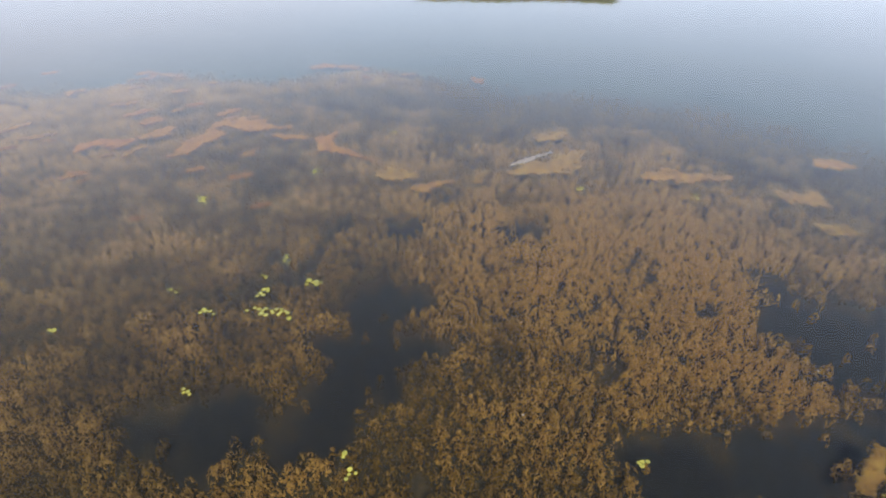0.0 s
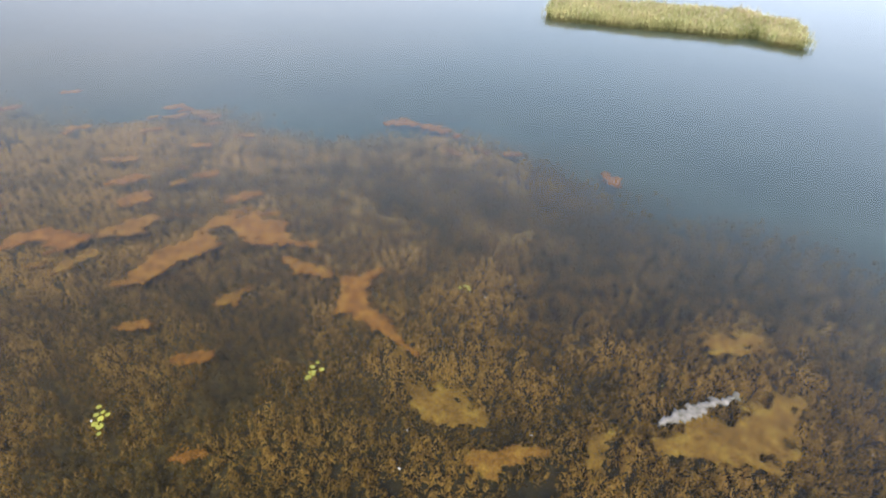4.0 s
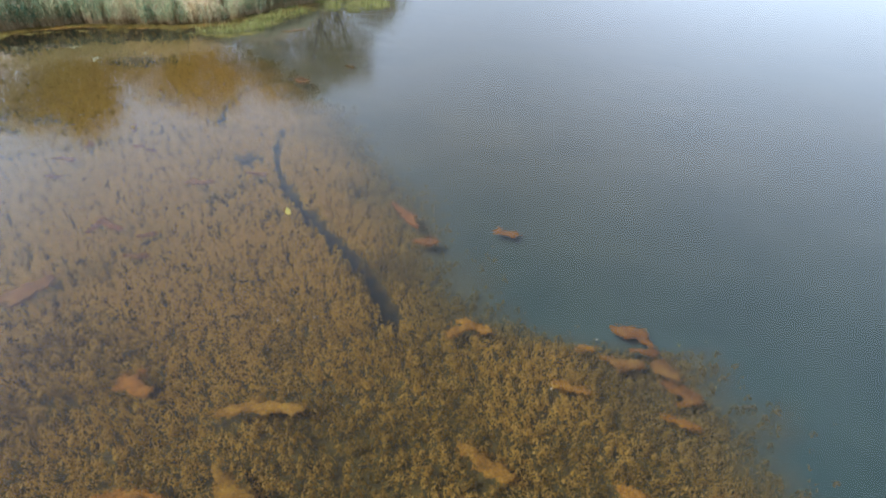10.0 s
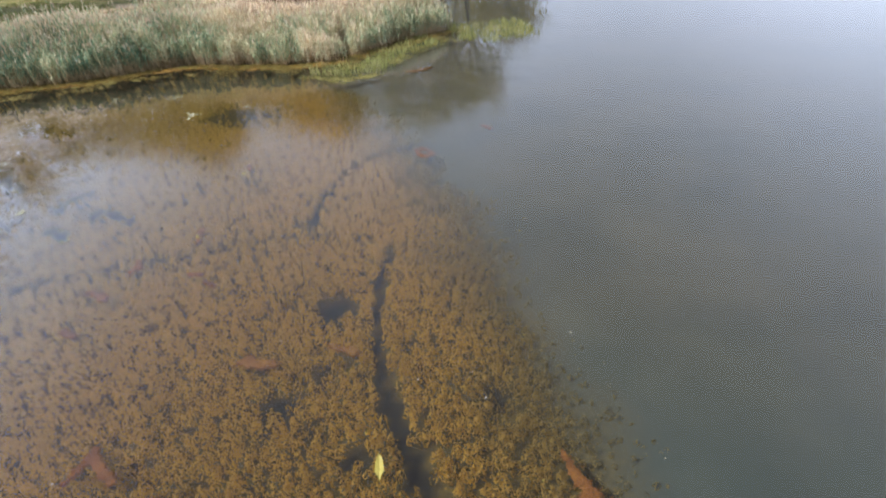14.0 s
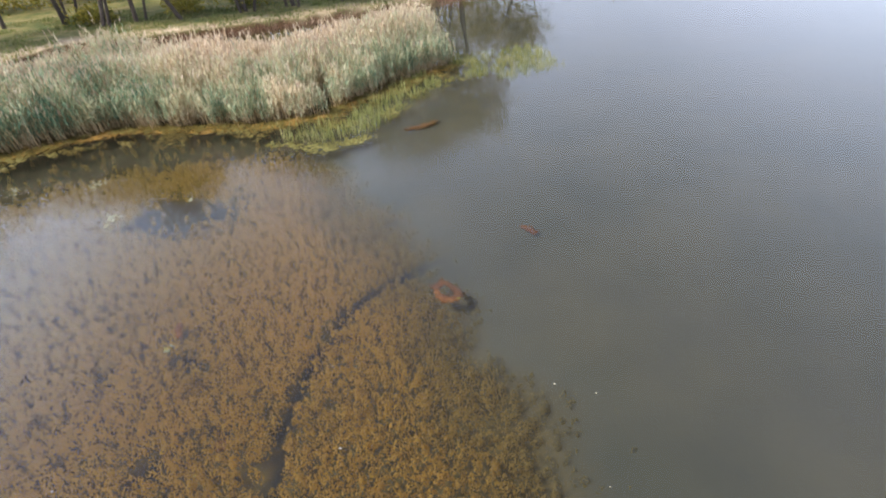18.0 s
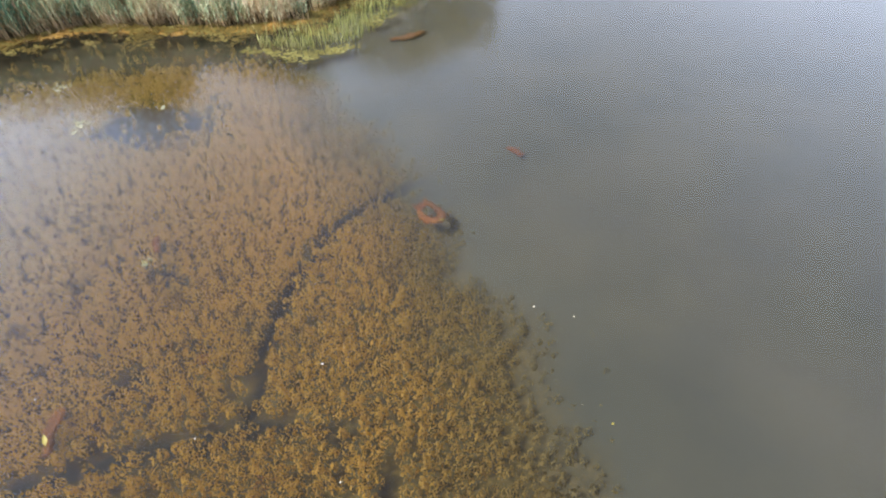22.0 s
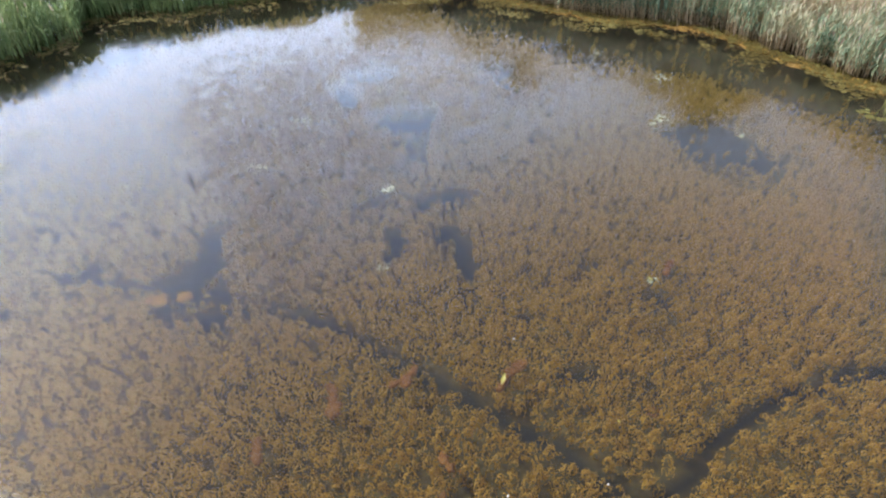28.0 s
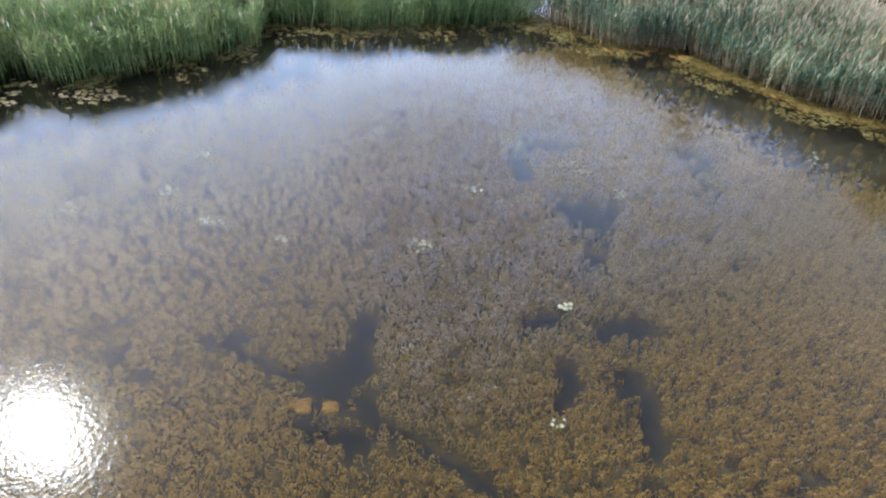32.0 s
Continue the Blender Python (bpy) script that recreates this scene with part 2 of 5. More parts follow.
def ground_material():
    """Lake bed and banks: dark mud, open water's murk painted on the deep bed, grass above the water."""
    m, n, l, p = mat_new("lake_bed")
    pos = place(n)
    zone = n.new("ShaderNodeAttribute")
    zone.attribute_name = "turbid"
    land = n.new("ShaderNodeAttribute")
    land.attribute_name = "land"
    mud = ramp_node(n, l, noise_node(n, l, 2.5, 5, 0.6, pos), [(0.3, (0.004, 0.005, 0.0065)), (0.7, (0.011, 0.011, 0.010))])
    litter = ramp_node(n, l, noise_node(n, l, 9.0, 5, 0.7, pos), [(0.3, (0.022, 0.018, 0.010)), (0.5, (0.054, 0.040, 0.015)), (0.7, (0.11, 0.073, 0.022))])
    # golden bed near the north reeds, mostly standing in for the trees' reflection
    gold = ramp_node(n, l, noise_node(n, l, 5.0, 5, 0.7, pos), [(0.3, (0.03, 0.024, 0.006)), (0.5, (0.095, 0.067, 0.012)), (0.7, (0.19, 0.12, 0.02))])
    gold_reflection = n.new("ShaderNodeAttribute")
    gold_reflection.attribute_name = "gold_reflection"
    litter = mix_node(n, l, gold_reflection.outputs["Fac"], litter, gold)
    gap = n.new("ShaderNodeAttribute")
    # near-black bed in the weed's openings and the belt before the reeds
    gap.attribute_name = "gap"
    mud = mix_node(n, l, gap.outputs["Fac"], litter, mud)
    # murky and bluish open water, painted as bed colour
    turbid = ramp_node(n, l, noise_node(n, l, 0.25, 5, 0.6, pos), [(0.3, (0.040, 0.042, 0.037)), (0.7, (0.060, 0.057, 0.046))])
    clear = ramp_node(n, l, noise_node(n, l, 0.25, 5, 0.6, pos), [(0.3, (0.017, 0.038, 0.047)), (0.7, (0.031, 0.052, 0.058))])
    split = n.new("ShaderNodeSeparateXYZ")
    l.new(pos, split.inputs[0])
    north = n.new("ShaderNodeMapRange")
    north.inputs["From Min"].default_value = 6.0
    north.inputs["From Max"].default_value = 20.0
    l.new(split.outputs["Y"], north.inputs["Value"])
    turbid = mix_node(n, l, north.outputs[0], clear, turbid)
    grass = ramp_node(n, l, noise_node(n, l, 0.6, 6, 0.65, pos), [(0.35, (0.05, 0.065, 0.018)), (0.55, (0.13, 0.115, 0.04)), (0.7, (0.22, 0.17, 0.09))])
    c = mix_node(n, l, zone.outputs["Fac"], mud, turbid)
    dirt = n.new("ShaderNodeAttribute")
    dirt.attribute_name = "dirt"
    sand = ramp_node(n, l, noise_node(n, l, 1.2, 6, 0.65, pos), [(0.3, (0.20, 0.145, 0.085)), (0.7, (0.42, 0.33, 0.22))])
    grass = mix_node(n, l, dirt.outputs["Fac"], grass, sand)
    edge = ramp_node(n, l, noise_node(n, l, 4.0, 4, 0.6, pos), [(0.3, (0.025, 0.014, 0.008)), (0.7, (0.075, 0.04, 0.02))])
    root = n.new("ShaderNodeAttribute")
    root.attribute_name = "edge"
    c = mix_node(n, l, root.outputs["Fac"], c, edge)
    c = mix_node(n, l, land.outputs["Fac"], c, grass)
    l.new(c, p.inputs["Base Color"])
    p.inputs["Roughness"].default_value = 0.95
    p.inputs["Specular IOR Level"].default_value = 0.1
    bump_node(n, l, noise_node(n, l, 3, 3, 0.5, pos), 0.25, 0.04, p)
    return m


def algae_material(name="orange_algae", gain=1.0, grey=0.0, gold=1.0):
    m, n, l, p = mat_new(name)
    pos = place(n)
    info = n.new("ShaderNodeObjectInfo")
    base = ramp_node(n, l, noise_node(n, l, 3.0, 6, 0.65, pos), [(0.3, (0.12 * gain, 0.052 * gain * gold, 0.009 + 0.4 * grey)), (0.5, (0.265 * gain, 0.112 * gain * gold, 0.018 + grey)), (0.72, (0.39 * gain, 0.200 * gain * gold, 0.04 + 1.4 * grey))])
    speck = ramp_node(n, l, noise_node(n, l, 30, 4, 0.75, pos), [(0.36, (0.38, 0.36, 0.32)), (0.52, (0.95, 0.92, 0.88)), (0.7, (1.35, 1.3, 1.15))])
    c = mix_node(n, l, 1.0, base, speck, "MULTIPLY")
    tint = ramp_node(n, l, info.outputs["Random"], [(0.0, (1.0, 0.88, 0.8)), (0.5, (1.0, 1.0, 1.0)), (1.0, (0.92, 1.0, 0.95))])
    l.new(mix_node(n, l, 1.0, c, tint, "MULTIPLY"), p.inputs["Base Color"])
    p.inputs["Roughness"].default_value = 0.85
    p.inputs["Specular IOR Level"].default_value = 0.2
    bump_node(n, l, noise_node(n, l, 24, 5, 0.75, pos), 1.0, 0.06, p)
    return m


def plain_material(name, a, b, scale, rough=0.7, bump=0.3, island=False):
    m, n, l, p = mat_new(name)
    pos = place(n)
    c = ramp_node(n, l, noise_node(n, l, scale, 5, 0.6, pos), [(0.3, a), (0.7, b)])
    if island:
        info = n.new("ShaderNodeObjectInfo")
        c = mix_node(n, l, 1.0, c, ramp_node(n, l, info.outputs["Random"], [(0.0, (0.7, 0.72, 0.6)), (1.0, (1.1, 1.1, 1.1))]), "MULTIPLY")
    l.new(c, p.inputs["Base Color"])
    p.inputs["Roughness"].default_value = rough
    bump_node(n, l, noise_node(n, l, scale * 4, 4, 0.6, pos), bump, 0.02, p)
    return m


WATER = water_material()
GROUND = ground_material()
ALGAE = algae_material("orange_algae", 1.02, 0.004, 1.12)
RING_ALGAE = algae_material("ring_algae", 0.55, 0.008)
# sunken, tan and dull copies hold water murk and haze in their colour
SUNK_ALGAE = algae_material("sunken_algae", 0.7, 0.004, 1.1)
TAN_ALGAE = algae_material("tan_algae", 1.0, 0.012, 1.3)
DULL_ALGAE = algae_material("dull_algae", 0.8, 0.006)
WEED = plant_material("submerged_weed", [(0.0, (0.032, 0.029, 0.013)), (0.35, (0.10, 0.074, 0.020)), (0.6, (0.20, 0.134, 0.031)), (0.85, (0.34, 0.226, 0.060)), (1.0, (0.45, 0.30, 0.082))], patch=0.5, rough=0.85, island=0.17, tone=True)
REED_LEAF = plant_material("reed_leaf", [(0.0, (0.085, 0.155, 0.095)), (0.32, (0.30, 0.385, 0.225)), (0.6, (0.58, 0.55, 0.345)), (1.0, (0.80, 0.64, 0.45))], patch=0.3, rough=0.55, age=True)
REED_STEM = plant_material("reed_stem", [(0.0, (0.30, 0.22, 0.11)), (0.5, (0.50, 0.36, 0.20)), (1.0, (0.6, 0.46, 0.31))], patch=0.5, rough=0.6)
PLUME = plant_material("reed_plume", [(0.0, (0.32, 0.21, 0.14)), (0.5, (0.50, 0.39, 0.27)), (1.0, (0.62, 0.53, 0.40))], patch=0.5, rough=0.9)
CRUST = plant_material("dried_weed", [(0.0, (0.10, 0.07, 0.042)), (0.5, (0.24, 0.178, 0.125)), (1.0, (0.46, 0.385, 0.30))], patch=0.5, rough=0.9, island=0.5, age=True)
RUSH = plant_material("green_rush", [(0.0, (0.17, 0.18, 0.05)), (0.5, (0.30, 0.31, 0.10)), (1.0, (0.45, 0.41, 0.20))], patch=0.6, rough=0.6)
PAD_EDGE = plant_material("yellowing_pads", [(0.0, (0.05, 0.04, 0.012)), (0.5, (0.16, 0.115, 0.028)), (1.0, (0.30, 0.27, 0.09))], patch=0.8, rough=0.5)
PAD_GREEN = plant_material("green_pads", [(0.0, (0.07, 0.062, 0.014)), (0.5, (0.19, 0.165, 0.035)), (1.0, (0.33, 0.31, 0.10))], patch=0.8, rough=0.5)
GRASS = plant_material("bank_grass", [(0.0, (0.06, 0.09, 0.025)), (0.5, (0.15, 0.17, 0.05)), (1.0, (0.34, 0.29, 0.13))], patch=0.25, rough=0.8)
CROWN = plant_material("tree_leaves", [(0.0, (0.08, 0.09, 0.016)), (0.5, (0.24, 0.205, 0.030)), (1.0, (0.40, 0.30, 0.045))], patch=0.4, rough=0.6)
BARK = plain_material("bark", (0.03, 0.021, 0.014), (0.085, 0.064, 0.048), 6.0, 0.9, 0.8)
PALE_REED = plant_material("pale_reed_leaf", [(0.0, (0.24, 0.25, 0.10)), (0.5, (0.44, 0.42, 0.19)), (1.0, (0.66, 0.54, 0.30))], patch=0.4, rough=0.6)
# pale copy of the pads, their glint put into the colour
PALE_PAD = plain_material("pale_pad", (0.17, 0.17, 0.095), (0.31, 0.30, 0.19), 9.0, 0.4, 0.1, True)
REED_GREEN = plant_material("green_reed_leaf", [(0.0, (0.08, 0.13, 0.05)), (0.45, (0.21, 0.285, 0.10)), (0.75, (0.39, 0.43, 0.17)), (1.0, (0.55, 0.49, 0.28))], patch=0.3, rough=0.55)
PAD = plain_material("lily_pad", (0.16, 0.155, 0.018), (0.29, 0.265, 0.045), 9.0, 0.35, 0.1, True)
LEAF = plain_material("yellow_leaf", (0.17, 0.13, 0.013), (0.25, 0.21, 0.035), 14.0, 0.5, 0.2)
FOAM = plain_material("foam", (0.07, 0.06, 0.05), (0.19, 0.17, 0.155), 9.0, 0.9, 0.5)
PALE = plain_material("pale_scrap", (0.3, 0.27, 0.2), (0.5, 0.46, 0.38), 20.0, 0.7, 0.2)


# ---- fields over the plan ----
RNG = np.random.default_rng(7)
LATTICE = RNG.random((256, 256))


def value_noise(x, y, size, octaves=3):
    """Smooth noise from 0 to 1; size: metres of its largest lumps."""
    total, gain, norm = 0.0, 1.0, 0.0
    for k in range(octaves):
        u, v = x / size * 2**k + 31.7 * k + 1000, y / size * 2**k + 17.3 * k + 1000
        i, j = np.floor(u).astype(int), np.floor(v).astype(int)
        f, g = u - i, v - j
        f, g = f * f * (3 - 2 * f), g * g * (3 - 2 * g)
        i0, j0, i1, j1 = i % 256, j % 256, (i + 1) % 256, (j + 1) % 256
        low = LATTICE[i0, j0] * (1 - f) + LATTICE[i1, j0] * f
        high = LATTICE[i0, j1] * (1 - f) + LATTICE[i1, j1] * f
        total, norm, gain = total + gain * (low * (1 - g) + high * g), norm + gain, gain * 0.5
    return total / norm


EDGE_Y = (-26, -21, -17, -13, -9, -7, -4, -1, 1, 2.6, 4.4, 6, 8.0, 8.7, 9.3, 10.8, 12, 14.3, 16.8, 18.9, 20.8, 22.5, 25, 26.4, 29.1, 31.2, 34, 37, 40)
EDGE_X = (11.2, 12.4, 13.4, 13.0, 12.2, 12.0, 12.4, 11.6, 9.2, 7.3, 6.7, 6.3, 5.6, 3.0, 1.9, 1.3, 1.1, 0.6, -0.3, -1.5, -2.3, -2.6, -3.2, -4.5, -6.1, -7.8, -9.2, -11.5, -12.5)
WEST_Y = (-26, -22, -18, -13, -8, -3, 3, 5.5, 7, 40)
WEST_X = (-6, -9.5, -13, -14, -12, -9, -11, -16, -34, -38)
BANK_X = (-400, -60, -40, -32, -22, -17, -9, 10, 60, 400)
BANK_Y = (40, 50, 56, 59, 64.6, 69, 74, 84, 110, 240)


def weed_depth_in(x, y):
    """Metres inside the weed bed from its edge to the open water (negative: outside)."""
    wob = (value_noise(x, y, 1.6, 3) - 0.5) * 2.2
    return np.interp(y, EDGE_Y, EDGE_X) - x + wob


NORTH_FRONT = ((-36.0, 28.8), (-32.1, 31.0), (-31.3, 34.0), (-28.6, 34.8), (-26.0, 36.2), (-23.8, 38.1), (-22.2, 39.8), (-18.4, 40.0), (-14.7, 40.3), (-12.6, 41.4), (-11.2, 44.4), (-8.8, 48.6), (-7.2, 50.3))
WEST_FRONT = ((-27.5, 1.0), (-30.0, 6.7), (-30.4, 9.3), (-31.6, 12.0), (-33.0, 14.7), (-35.4, 15.1), (-36.0, 17.6), (-34.9, 18.8), (-35.2, 21.6), (-35.2, 26.0), (-36.0, 28.8))
EAST_FRONT = ((33.2, 7.9), (34.1, 6.2), (35.0, 4.2), (37.3, 0.0), (38.7, -3.5), (39.3, -8.0))
GAPS = []


def gap(*spine):
    """An opening in the weed along a spine of points (x, y, half width)."""
    GAPS.append(spine)


def spine_value(x, y, spine):
    """Distance from the spine in parts of its half width there."""
    if len(spine) == 1:
        return np.hypot(x - spine[0][0], y - spine[0][1]) / spine[0][2]
    best = np.full(np.shape(x), 1e9)
    for (x0, y0, w0), (x1, y1, w1) in zip(spine[:-1], spine[1:]):
        dx, dy = x1 - x0, y1 - y0
        u = np.clip(((x - x0) * dx + (y - y0) * dy) / (dx * dx + dy * dy + 1e-9), 0, 1)
        best = np.minimum(best, np.hypot(x - x0 - u * dx, y - y0 - u * dy) / (w0 + u * (w1 - w0)))
    return best


def line_distance(x, y, pts):
    best = np.full(np.shape(x), 1e9)
    for (x0, y0), (x1, y1) in zip(pts[:-1], pts[1:]):
        dx, dy = x1 - x0, y1 - y0
        s = np.clip(((x - x0) * dx + (y - y0) * dy) / (dx * dx + dy * dy), 0, 1)
        best = np.minimum(best, np.hypot(x - x0 - s * dx, y - y0 - s * dy))
    return best


gap((-4.77, -12.09, 0.47), (-4.32, -12.61, 0.32), (-4.41, -13.12, 0.2)); gap((-6.5, -12.32, 0.52), (-6.33, -13.15, 0.64), (-5.57, -13.84, 0.34))
gap((-7.21, -12.87, 0.47), (-6.87, -13.52, 0.31)); gap((-0.14, -14.06, 0.37)); gap((-3.7, -17.39, 0.16)); gap((-4.48, -8.67, 0.18)); gap((-5.09, -9.73, 0.18))
gap((-1.58, -11.1, 0.31), (-0.95, -11.23, 0.21)); gap((0.48, -20.47, 0.34), (0.62, -20.16, 0.17)); gap((-1.58, -19.13, 0.19))
gap((-6.36, -19.13, 0.56), (-5.58, -20.4, 0.69), (-4.6, -21.54, 0.36), (-4.14, -22.18, 0.53)); gap((-0.87, -21.77, 0.9), (-1.29, -22.58, 1.35))
gap((-9.91, -10.35, 0.41), (-9.01, -11.52, 0.55), (-9.97, -11.56, 0.32)); gap((-8.57, -13.25, 0.5), (-7.1, -12.69, 0.49), (-4.72, -12.43, 0.35), (-4, -11.82, 0.16))
gap((-5.79, -13.79, 0.32)); gap((-4.64, -9.8, 0.11), (-3.24, -9.44, 0.11), (-2.3, -9.21, 0.1)); gap((-2.09, -9.32, 0.27), (-2.44, -9.39, 0.17))
gap((-1.63, -11.03, 0.25), (-1.57, -10.49, 0.15)); gap((-0.21, -14.09, 0.27), (0.18, -13.96, 0.18)); gap((-4.45, -8.68, 0.11)); gap((-3.36, -9.4, 0.11)); gap((-0.84, -9.48, 0.18))
gap((0.42, -11.13, 0.15), (0.89, -11.45, 0.14)); gap((-5.52, 18.56, 0.3)); gap((-5.62, 15.19, 0.24)); gap((-3.78, 14.43, 0.14)); gap((-5.13, 16.28, 0.16)); gap((-1.35, 16.24, 0.15))
gap((-4.78, 14.88, 0.11)); gap((-5.81, 18.53, 0.23)); gap((-17.77, 17.14, 0.16), (-17, 16.9, 0.2), (-16.23, 16.4, 0.44), (-16.45, 15.99, 0.24)); gap((-15.65, 16.92, 0.13))
gap((-15.21, 15.82, 0.13), (-14.9, 16.44, 0.15), (-15.13, 17.01, 0.15)); gap((-14.24, 16.69, 0.08)); gap((-17.95, 13.88, 0.15), (-17.93, 14.41, 0.13)); gap((-17.82, 12.11, 0.13))
gap((-17.25, 14.94, 0.08)); gap((-18.61, 16, 0.12)); gap((-16.48, 13.31, 0.09)); gap((-17.27, 12.74, 0.11)); gap((-15.55, 21.08, 0.14), (-15.12, 21.03, 0.17), (-14.74, 20.56, 0.1))
gap((-16.86, 20.92, 0.15), (-16.88, 21.56, 0.12)); gap((-16.4, 22.38, 0.21), (-16.28, 23.18, 0.2))
gap((-15.15, 22.25, 0.22), (-14.56, 22.36, 0.24), (-13.82, 22.19, 0.2), (-13.32, 21.74, 0.1)); gap((-12.78, 21.52, 0.12)); gap((-14.87, 23.28, 0.14)); gap((-18.48, 23.24, 0.18))
gap((-23.31, 23.11, 0.3), (-22.32, 22.73, 0.14)); gap((-24.27, 23.9, 0.35), (-24.18, 24.57, 0.31)); gap((-20.45, 23.89, 0.49), (-20.74, 24.67, 0.26)); gap((-18.8, 23.32, 0.21))
gap((-21.04, 28.46, 0.28)); gap((-18.91, 26.84, 0.15)); gap((-17.78, 27.18, 0.12)); gap((-19.16, 21.33, 0.11)); gap((-27.2, 19.81, 0.21)); gap((-22.66, 28.95, 0.46))
gap((-5.9, 21.8, 0.09), (-5.73, 21.4, 0.06)); gap((-10.7, 25.2, 0.14), (-10.61, 25.53, 0.1)); gap((-10.11, 22.17, 0.08), (-9.94, 22.65, 0.08)); gap((-8.34, 20.15, 0.09))
gap((-11.67, 22.33, 0.09)); gap((-9.13, 23.3, 0.1)); gap((-12.34, 24.37, 0.11))

TRACKS = (
    ((0.0, 9.3), (-0.5, 10.7), (-1.2, 12.1), (-2.1, 13.4), (-2.8, 14.5), (-3.7, 16.1)),
    ((-3.7, 16.1), (-4.35, 18.0), (-4.7, 19.7), (-4.7, 21.0)),
    ((-7.5, 21.9), (-7.7, 23.5), (-7.75, 25.3), (-7.5, 26.9), (-7.0, 28.0), (-6.0, 29.2), (-5.4, 29.6)),
    ((-15.2, 17.0), (-13.9, 18.4), (-12.2, 19.4), (-10.5, 20.3), (-9.0, 21.05), (-7.4, 21.65), (-6.6, 21.85)),
    ((-17.8, 14.2), (-16.9, 15.2), (-16.2, 16.2)),
)
TRACK_HALF = (0.24, 0.14, 0.15, 0.165, 0.13)


def hole_field(x, y):
    """Below 1 inside the open holes and boat tracks of the weed bed."""
    wob = (value_noise(x + 50, y, 0.5, 3) - 0.5) * 1.3
    f = np.full(np.shape(x), 9.0)
    for spine in GAPS:
        p = np.array(spine)
        near = (x > p[:, 0].min() - 2.5) & (x < p[:, 0].max() + 2.5) & (y > p[:, 1].min() - 2.5) & (y < p[:, 1].max() + 2.5)
        f[near] = np.minimum(f[near], 0.35 + 0.55 * (spine_value(x[near], y[near], spine) * (0.72 if spine[0][1] < 0 else 0.66) + 1.5 * wob[near]))
    for pts, wide in zip(TRACKS, TRACK_HALF):
        f = np.minimum(f, line_distance(x, y, pts) / wide + wob * 0.2)
    return f


def bump2(x, y, cx, cy, r):
    return np.exp(-((x - cx) ** 2 + (y - cy) ** 2) / (r * r))


def low_growth(x, y):
    """1 where the weed stays low and sparse over bare mud."""
    return np.clip(0.5 * bump2(x, y, -6.5, -12.6, 2.6) + 0.75 * bump2(x, y, 6.4, -0.3, 2.6) + 0.4 * bump2(x, y, 3.6, 2.4, 1.6), 0, 1)


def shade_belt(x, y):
    """1 in the bare darkened belt before the reeds, 0 beyond it."""
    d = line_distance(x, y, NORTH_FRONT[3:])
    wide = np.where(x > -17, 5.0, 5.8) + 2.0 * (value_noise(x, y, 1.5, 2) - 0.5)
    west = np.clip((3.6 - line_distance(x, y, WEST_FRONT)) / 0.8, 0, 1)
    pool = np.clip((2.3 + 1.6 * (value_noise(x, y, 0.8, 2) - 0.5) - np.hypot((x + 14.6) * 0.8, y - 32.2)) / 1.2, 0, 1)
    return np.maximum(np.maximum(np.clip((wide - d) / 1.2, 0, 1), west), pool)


def bank_in(x, y):
    """Metres inland from the shore (negative: on the lake)."""
    north = (y - np.interp(x, BANK_X, BANK_Y)) * 0.85
    west = -43.0 - x + 0.15 * (y - 20)
    return np.maximum(north, west) + (value_noise(x, y, 5, 2) - 0.5) * 1.2


def bed_height(x, y):
    inside = weed_depth_in(x, y)
    # bed lifted under open water as the murk's opaque top, shortening shadow offsets
    z = -0.6 + 0.27 * np.clip((0.3 - inside) / 2.6, 0, 1)
    inland = bank_in(x, y)
    shore = np.clip(inland / 6.0 + 1.0, 0, 1)
    z = z * (1 - shore) - 0.12 * shore
    z = np.where(inland > 0, -0.12 + 0.55 * np.clip(inland / 0.8, 0, 1) + 0.02 * np.clip(inland, 0, 60), z)
    return z + (value_noise(x, y, 1.1, 3) - 0.5) * 0.12


# ---- mesh helpers ----
def soup(name, verts, faces, material, parent=None, smooth=False):
    """One mesh from arrays of corners and of faces with three or four corners each."""
    verts, faces = np.asarray(verts, np.float32), np.asarray(faces, np.int32)
    k = faces.shape[1]
    me = bpy.data.meshes.new(name)
    me.vertices.add(len(verts))
    me.vertices.foreach_set("co", verts.ravel())
    me.loops.add(faces.size)
    me.loops.foreach_set("vertex_index", faces.ravel())
    me.polygons.add(len(faces))
    me.polygons.foreach_set("loop_start", np.arange(0, faces.size, k, dtype=np.int32))
    if smooth:
        me.polygons.foreach_set("use_smooth", np.ones(len(faces), bool))
    me.update(calc_edges=True)
    me.materials.append(material)
    ob = new(name, me)
    ob.parent = parent
    return ob


def part(name, bm, material, parent=None, label="", smooth=True):
    me = bpy.data.meshes.new(name)
    bm.to_mesh(me)
    bm.free()
    if smooth:
        me.polygons.foreach_set("use_smooth", np.ones(len(me.polygons), bool))
    me.materials.append(material)
    ob = new(name, me)
    ob.parent = parent
    if label:
        tagged(ob, label)
    return ob


def kites(base, tip, side, where=0.5):
    """Leaf blades: arrays of feet, tips and half-widths across."""
    n = len(base)
    mid = base + (tip - base) * where
    v = np.stack([base, mid + side, tip, mid - side], 1).reshape(-1, 3)
    i = np.arange(n)[:, None] * 4
    f = np.concatenate([i + np.array([0, 1, 3]), i + np.array([1, 2, 3])])
    return v, f


def unit2(n):
    a = RNG.random(n) * 2 * math.pi
    return np.stack([np.cos(a), np.sin(a), np.zeros(n)], 1)


